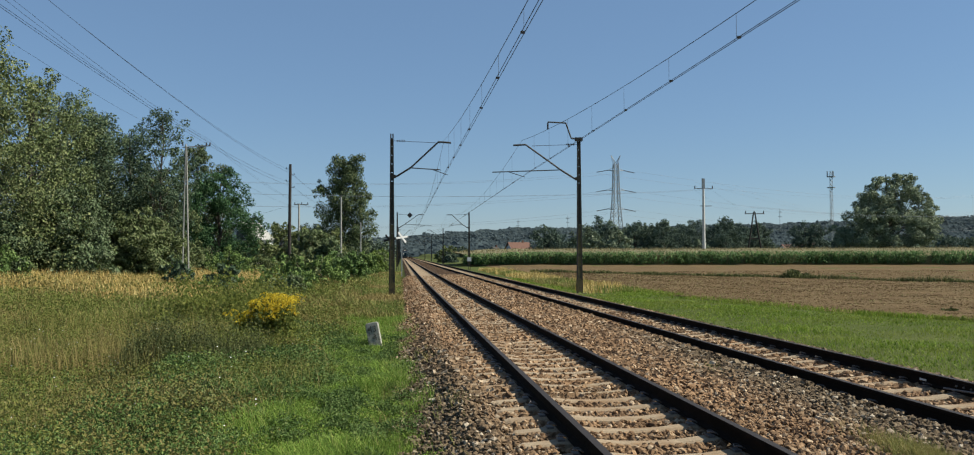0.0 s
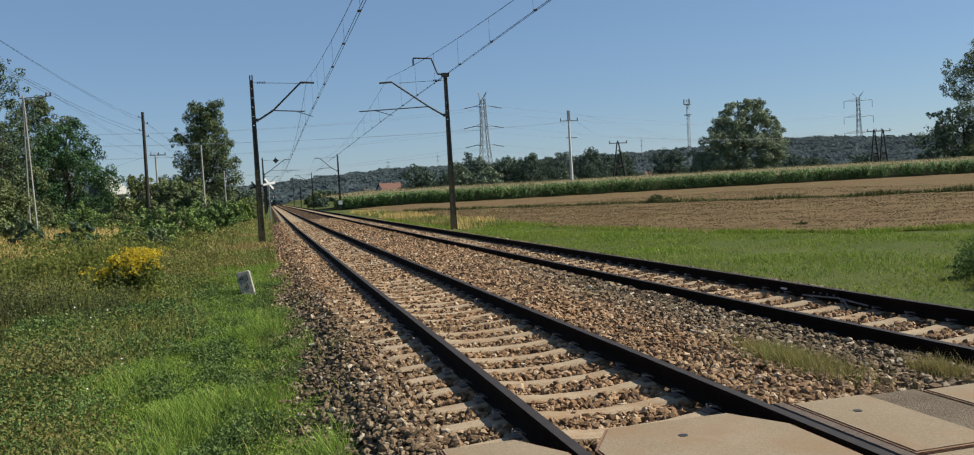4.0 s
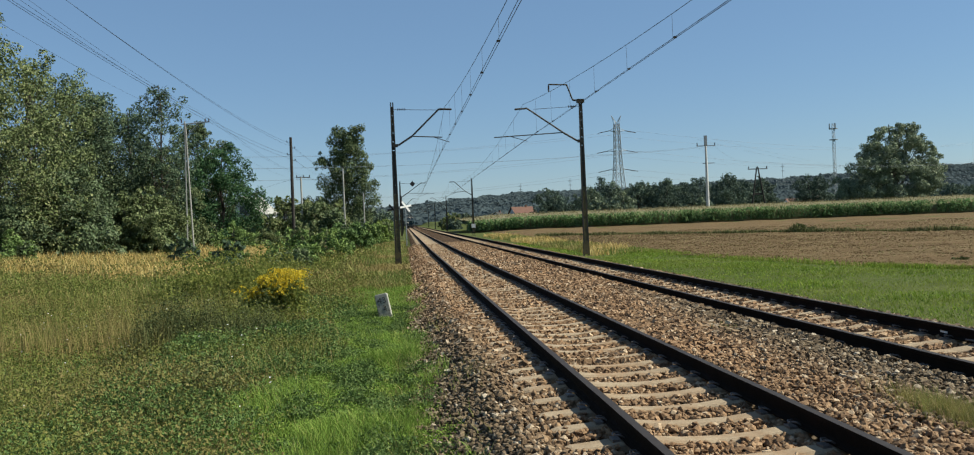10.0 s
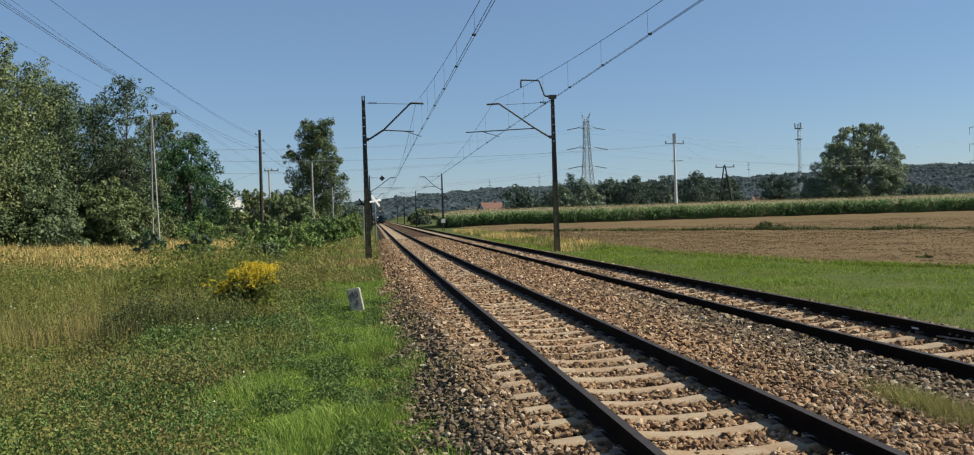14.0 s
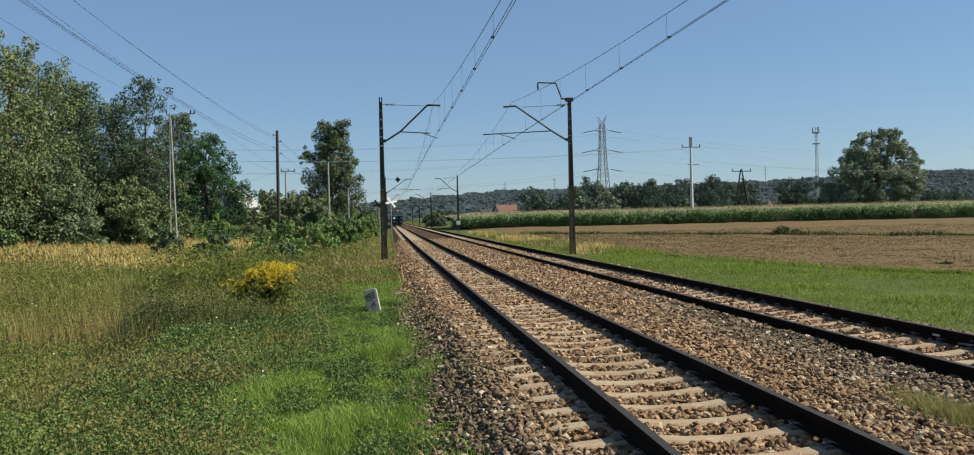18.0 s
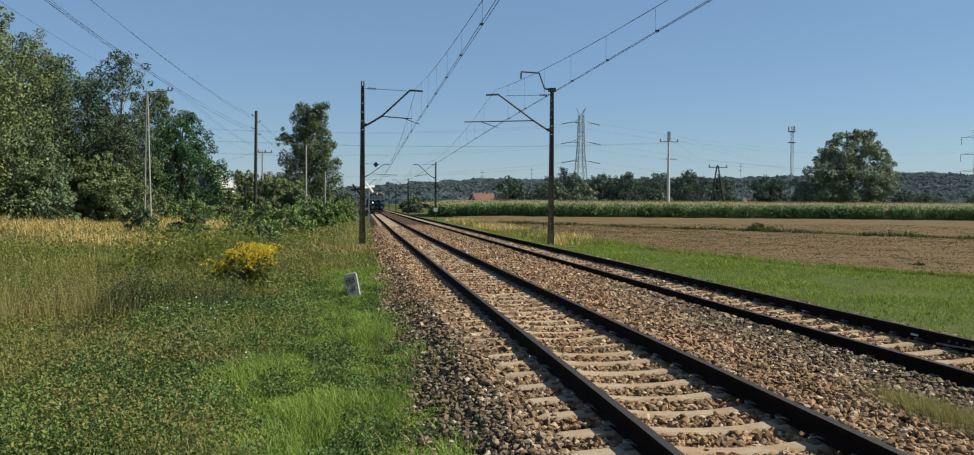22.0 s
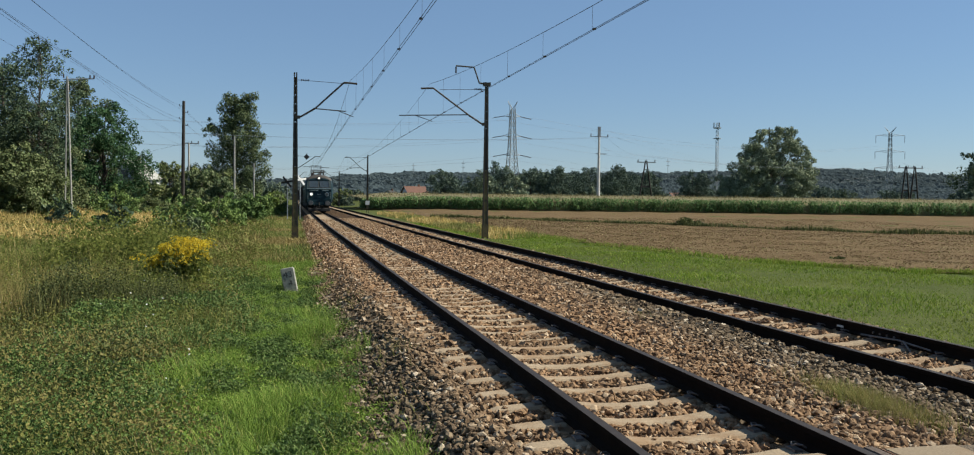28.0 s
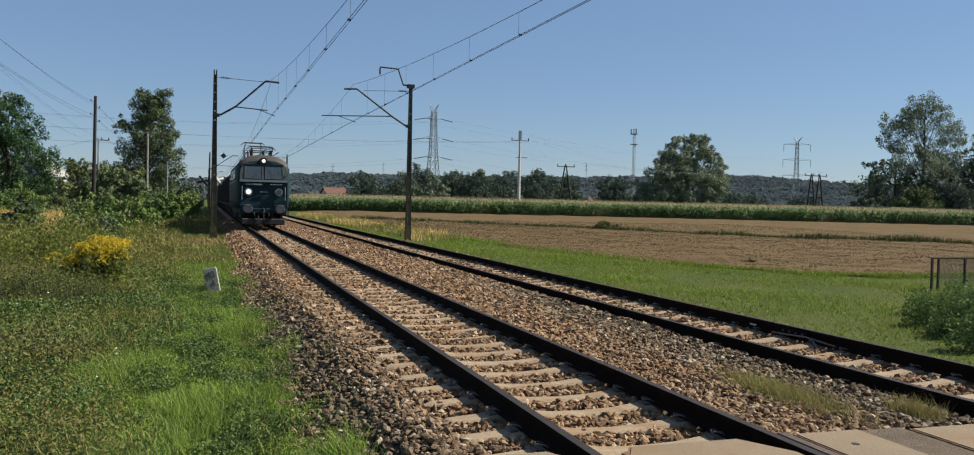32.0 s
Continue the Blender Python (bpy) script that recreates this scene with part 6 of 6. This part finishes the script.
    hl = part("roof_headlamp", rods(((0, 0.8, 3.8), (0, 0.30, 3.76), 0.22, 0.2, 18)), LOCOROOF, L)
    part("lens", rods(((0, 0.305, 3.76), (0, 0.28, 3.76), 0.095, 0.095, 18)), LAMPON, hl, "lit lamp glass")
    part("front_apron", boxes((-1.28, 1.28, -0.05, 0.3, 0.78, 1.08, 0.04)), LOCO, L)
    part("snow_plough", boxes((-1.2, 1.2, -0.16, 0.02, 0.16, 0.5, 0.05)), LOCODARK, L)
    part("coupling_hook", rods(((0, 0.0, 1.05), (0, -0.35, 1.02), 0.06), ((0, -0.35, 1.02), (0, -0.38, 0.85), 0.05), ((0.0, -0.3, 0.98), (0.0, -0.25, 0.45), 0.035)), LOCODARK, L)
    for s in (-0.5, -0.3, 0.3, 0.5):
        part("brake_hose", rods(((s, 0, 0.85), (s, -0.18, 0.75), 0.025), ((s, -0.18, 0.75), (s * 0.9, -0.2, 0.42), 0.025)), LOCODARK, L)
    part("underframe", boxes((-1.3, 1.3, 0.2, 15.8, 0.75, 1.1)), LOCODARK, L)
    part("battery_box", boxes((-1.3, 1.3, 6.6, 9.4, 0.35, 0.8, 0.04)), LOCODARK, L)
    for yb in (3.5, 12.5):
        bg = part("bogie", boxes((-1.15, -1.0, yb - 2.4, yb + 2.4, 0.45, 0.8), (1.0, 1.15, yb - 2.4, yb + 2.4, 0.45, 0.8), (-1.1, 1.1, yb - 0.3, yb + 0.3, 0.4, 0.75)), LOCODARK, L)
        for dy in (-1.65, 1.65):
            w = rods(*[((s * G - 0.07, yb + dy, 0.62), (s * G + 0.07, yb + dy, 0.62), 0.62, 0.62, 24) for s in (-1, 1)], ((-0.8, yb + dy, 0.62), (0.8, yb + dy, 0.62), 0.09))
            part("wheelset", w, LOCODARK, bg)
    # roof gear and pantographs
    for s in (-1, 1):
        part("roof_rail", rods(((s * 0.85, 0.9, 4.3), (s * 0.85, 15.0, 4.3), 0.025)), LOCODARK, L)
    part("busbar", rods(((0.2, 1.2, 4.5), (0.2, 14.8, 4.5), 0.03)), LOCODARK, L)
    for k in range(6):
        part("roof_insulator", rods(((0.2 if k % 2 else -0.6, 1.4 + k * 2.6, 4.15), (0.2 if k % 2 else -0.6, 1.4 + k * 2.6, 4.5), 0.07, 0.05)), INSUL, L)
    for yc, up in ((3.2, 0), (12.8, 1)):
        pg = part("pantograph", bmesh_panto(yc, up), LOCODARK, L, "raised pantograph" if up else "folded pantograph")
        z = 5.52 if up else 4.72
        part("contact_bow", rods(((-0.62, yc - 0.2, z), (0.62, yc - 0.2, z), 0.03), ((-0.62, yc + 0.2, z), (0.62, yc + 0.2, z), 0.03), ((0.62, yc - 0.2, z), (0.84, yc - 0.2, z - 0.2), 0.022), ((-0.62, yc - 0.2, z), (-0.84, yc - 0.2, z - 0.2), 0.022)), LOCODARK, pg)
    return L


def bmesh_panto(yc, up):
    bm = bmesh.new()
    z0, zk, z1 = 4.42, (4.9 if up else 4.55), (5.52 if up else 4.7)
    for s in (-1, 1):
        rod(bm, (s * 0.6, yc - 1.0, z0), (s * 0.6, yc + 1.0, z0), 0.035)
        for e in (-1, 1):
            rod(bm, (s * 0.55, yc + e * 0.7, z0), (s * 0.62, yc + e * (1.15 if up else 1.3), zk), 0.028)
            rod(bm, (s * 0.62, yc + e * (1.15 if up else 1.3), zk), (s * 0.5, yc + e * 0.15, z1), 0.022)
            rod(bm, (s * 0.55, yc + e * 0.8, 4.15), (s * 0.55, yc + e * 0.8, z0), 0.06)
    for e in (-1, 1):
        rod(bm, (-0.62, yc + e * 1.15, zk), (0.62, yc + e * 1.15, zk), 0.02)
        rod(bm, (-0.6, yc + e * 1.0, z0), (0.6, yc + e * 1.0, z0), 0.03)
    return bm


def wagon():
    W = tagged(empty("freight_wagon"), "dark brown high-sided freight wagon in the train", "freight wagon", "train wagons")
    n = 13.2
    bm = bmesh.new()
    rows = []
    for y in (0.5, 0.6, n - 0.1, n):
        rows.append(section(bm, y, [(-1.42, 1.2), (-1.46, 3.25), (-1.35, 3.42), (1.35, 3.42), (1.46, 3.25), (1.42, 1.2)]))
    loft(rows, bm)
    part("body", bm, WAGON, W)
    for s in (-1, 1):
        for k in range(9):
            part("side_rib", boxes((s * 1.48 - 0.05, s * 1.48 + 0.05, 0.9 + k * 1.4, 1.02 + k * 1.4, 1.2, 3.2)), WAGON, W)
    part("underframe", boxes((-1.3, 1.3, 0.4, n + 0.1, 0.95, 1.2)), LOCODARK, W)
    for s in (-1, 1):
        part("buffer", rods(((s * 0.88, 0.4, 1.05), (s * 0.88, -0.05, 1.05), 0.1, 0.2, 10)), LOCODARK, W)
    for yb in (2.6, n - 2.2):
        bg = part("bogie", boxes((-1.1, -0.98, yb - 1.4, yb + 1.4, 0.4, 0.75), (0.98, 1.1, yb - 1.4, yb + 1.4, 0.4, 0.75)), LOCODARK, W)
        for dy in (-0.9, 0.9):
            part("wheelset", rods(*[((s * G - 0.06, yb + dy, 0.46), (s * G + 0.06, yb + dy, 0.46), 0.46, 0.46, 18) for s in (-1, 1)]), LOCODARK, bg)
    return W


TRAIN = [locomotive(), wagon()]
for k in range(9):
    TRAIN.append(copy_thing(TRAIN[1], pose(0, 0, 0)))

# front of the locomotive along the track, by time
RUN = [(0.0, 432.0), (9.0, 326.0), (19.0, 204.0), (23.0, 155.0), (26.0, 119.0), (29.0, 84.0), (30.0, 73.3), (31.0, 61.8), (32.0, 50.2)]

# ---- kilometre stone ----
ks = tagged(empty("kilometre_stone", -3.02, 21.66, float(gz(-3.02, 21.66)), -6), "leaning whitewashed kilometre stone on the verge", "marker stone")
bm = bmesh.new()
prof = [(-0.155, 0.0), (-0.155, 0.60), (-0.13, 0.635), (0.13, 0.635), (0.155, 0.60), (0.155, 0.0)]
a = [bm.verts.new((x, -0.11, z)) for x, z in prof]
b = [bm.verts.new((x, 0.11, z)) for x, z in prof]
bm.faces.new(a)
bm.faces.new(b[::-1])
for k in range(6):
    bm.faces.new((a[k], b[k], b[(k + 1) % 6], a[(k + 1) % 6]))
bmesh.ops.recalc_face_normals(bm, faces=bm.faces)
bmesh.ops.bevel(bm, geom=bm.edges[:], offset=0.012, segments=1, affect="EDGES")
part("block", bm, STONEPOST, ks)
ks.matrix_basis = pose(-3.05, 21.66, float(gz(-3.0, 21.66)) - 0.03, -4, -11, -4)


def lettering(text, size, m, material, parent, name="numerals"):
    cu = bpy.data.curves.new(name, "FONT")
    cu.body, cu.size, cu.extrude, cu.align_x = text, size, 0.002, "CENTER"
    tmp = new(name, cu)
    me = bpy.data.meshes.new_from_object(tmp.evaluated_get(bpy.context.evaluated_depsgraph_get()))
    bpy.data.objects.remove(tmp)
    ob = new(name, me)
    me.materials.append(material)
    ob.parent = parent
    ob.matrix_basis = m
    return ob


INKFADED = surface("numerals_faded", (0.025, 0.025, 0.022), (0.075, 0.075, 0.065), 20, 90, 0.9)
lettering("43", 0.22, pose(0.0, -0.115, 0.40, 90, 0, 0), INKFADED, ks)
lettering("4", 0.20, pose(0.03, -0.115, 0.19, 90, 0, 0), INKFADED, ks)


# ---- level-crossing slabs ----
def slab(x0, x1, y0, y1, cut_l, cut_r, label="concrete level-crossing slab with steel edges"):
    s = tagged(empty("crossing_slab", (x0 + x1) / 2, y1, 0), label, "crossing slab", "crossing slabs")
    w = (x1 - x0) / 2
    c = 0.38
    pts = [(-w, y0 - y1), (w, y0 - y1), (w, -c if cut_r else 0), (w - (0.22 if cut_r else 0), 0), (-w + (0.22 if cut_l else 0), 0), (-w, -c if cut_l else 0)]
    for name, mt, inset, zt, zb in (("panel", SLAB, 0.016, -0.005, -0.3), ("edge_frame", STEEL, 0.0, -0.012, -0.25)):
        bm = bmesh.new()
        q = []
        for px, py in pts:
            q.append((px - math.copysign(inset, px), py - (inset if py > y0 - y1 + 0.1 else -inset)))
        seen, uniq = set(), []
        for p in q:
            key = (round(p[0], 4), round(p[1], 4))
            if key not in seen:
                seen.add(key)
                uniq.append(p)
        top = [bm.verts.new((px, py, zt)) for px, py in uniq]
        bot = [bm.verts.new((px, py, zb)) for px, py in uniq]
        bm.faces.new(top)
        bm.faces.new(bot[::-1])
        for k in range(len(uniq)):
            bm.faces.new((top[k], bot[k], bot[(k + 1) % len(uniq)], top[(k + 1) % len(uniq)]))
        bmesh.ops.recalc_face_normals(bm, faces=bm.faces)
        part(name, bm, mt, s)
    part("lifting_hole", rods(((-w * 0.1, -0.35, -0.02), (-w * 0.1, -0.35, -0.002), 0.03, 0.03, 10)), BLACKSIGN, s)
    return s


for k in range(3):
    y1 = 5.68 - k * 1.23
    slab(-1.53, -0.815, y1 - 1.2, y1, False, k == 0)
    slab(-0.66, 0.66, y1 - 1.2, y1 - 0.03, k == 0, k == 0)
    slab(0.93, 1.52, y1 - 1.2, y1 - 0.02, False, False)
    slab(1.94, 3.14, y1 - 1.2, y1 - 0.1, False, False)
    slab(3.34, 4.66, y1 - 1.2, y1 - 0.1, k == 0, k == 0)
ASPH = surface("asphalt_strip", (0.085, 0.066, 0.046), (0.150, 0.120, 0.088), 3, 60, 0.95, bump=0.9, dist=0.02, spec=0.1)
BEAM = surface("guard_beam_wood", (0.040, 0.026, 0.018), (0.095, 0.066, 0.046), 4, 50, 0.9, bump=0.6)
tagged(mesh_object("asphalt_strip", boxes((1.53, 1.93, 1.0, 5.66, -0.3, -0.02)), ASPH), "strip of old asphalt between crossing slabs", "asphalt", kind="structure")
tagged(mesh_object("crossing_base", boxes((-1.7, 6.2, -2.0, 5.5, -0.4, -0.26)), ASPH), "rubble bed under the crossing", "road", kind="structure")
tagged(mesh_object("guard_beam", boxes((0.832, 0.925, 1.5, 5.74, -0.18, -0.012, 0.012)), BEAM), "dark brown timber guard beam beside the rail", "beam")


# rail joint with its bond cable on the far track
rj = tagged(empty("rail_joint", 4.72, 10.5, -0.07), "bolted rail joint with a loose bond cable", "rail joint")
part("fishplate", boxes((-0.03, -0.008, -0.3, 0.3, -0.04, 0.03, 0.005)), RAIL, rj)
for k in range(4):
    part("bolt", rods(((-0.05, -0.21 + 0.14 * k, -0.005), (-0.02, -0.21 + 0.14 * k, -0.005), 0.014, 0.014, 6)), CLIPSTEEL, rj)
part("bond_cable", rods(((-0.06, -0.9, -0.06), (-0.09, -0.35, -0.02), 0.012), ((-0.09, -0.35, -0.02), (-0.12, 0.35, -0.05), 0.012), ((-0.09, -0.45, -0.02), (-0.16, -0.7, -0.14), 0.012)), CLIPSTEEL, rj, "grey bond cable")
part("white_mark", boxes((-0.042, -0.036, 0.85, 1.0, -0.035, -0.01)), WHITE, rj)

# ---- wire fence by the field ----
def fence():
    zb = float(gz(15.7, 18.8))
    f = tagged(empty("wire_fence", 15.66, 18.8, zb), "low wire-mesh fence panel on dark posts", "fence")
    FM = surface("fence_mesh_wire", (0.10, 0.09, 0.08), (0.16, 0.15, 0.13), 5, 40, 0.7)
    for x in (0.0, 0.22, 1.16, 2.3):
        part("post", boxes((x - 0.025, x + 0.025, -0.025, 0.025, -0.2, 0.92)), MAST, f)
    part("rail", boxes((-0.02, 2.35, -0.02, 0.02, 0.88, 0.92)), MAST, f)
    bm = bmesh.new()
    for k in range(44):
        box(bm, 0.25 + k * 0.047, 0.256 + k * 0.047, -0.004, 0.004, 0.15, 0.88)
    for k in range(16):
        box(bm, 0.24, 2.3, -0.004, 0.004, 0.15 + k * 0.047, 0.156 + k * 0.047)
    part("mesh", bm, FM, f, "rusty wire mesh")


fence()


def motions():
    walk(TRAIN[0], [(t, pose(bend(y), y, 0)) for t, y in RUN])
    for k, w in enumerate(TRAIN[1:]):
        walk(w, [(t, pose(bend(y + 16.2 + 13.6 * k), y + 16.2 + 13.6 * k, 0)) for t, y in RUN])


motions()
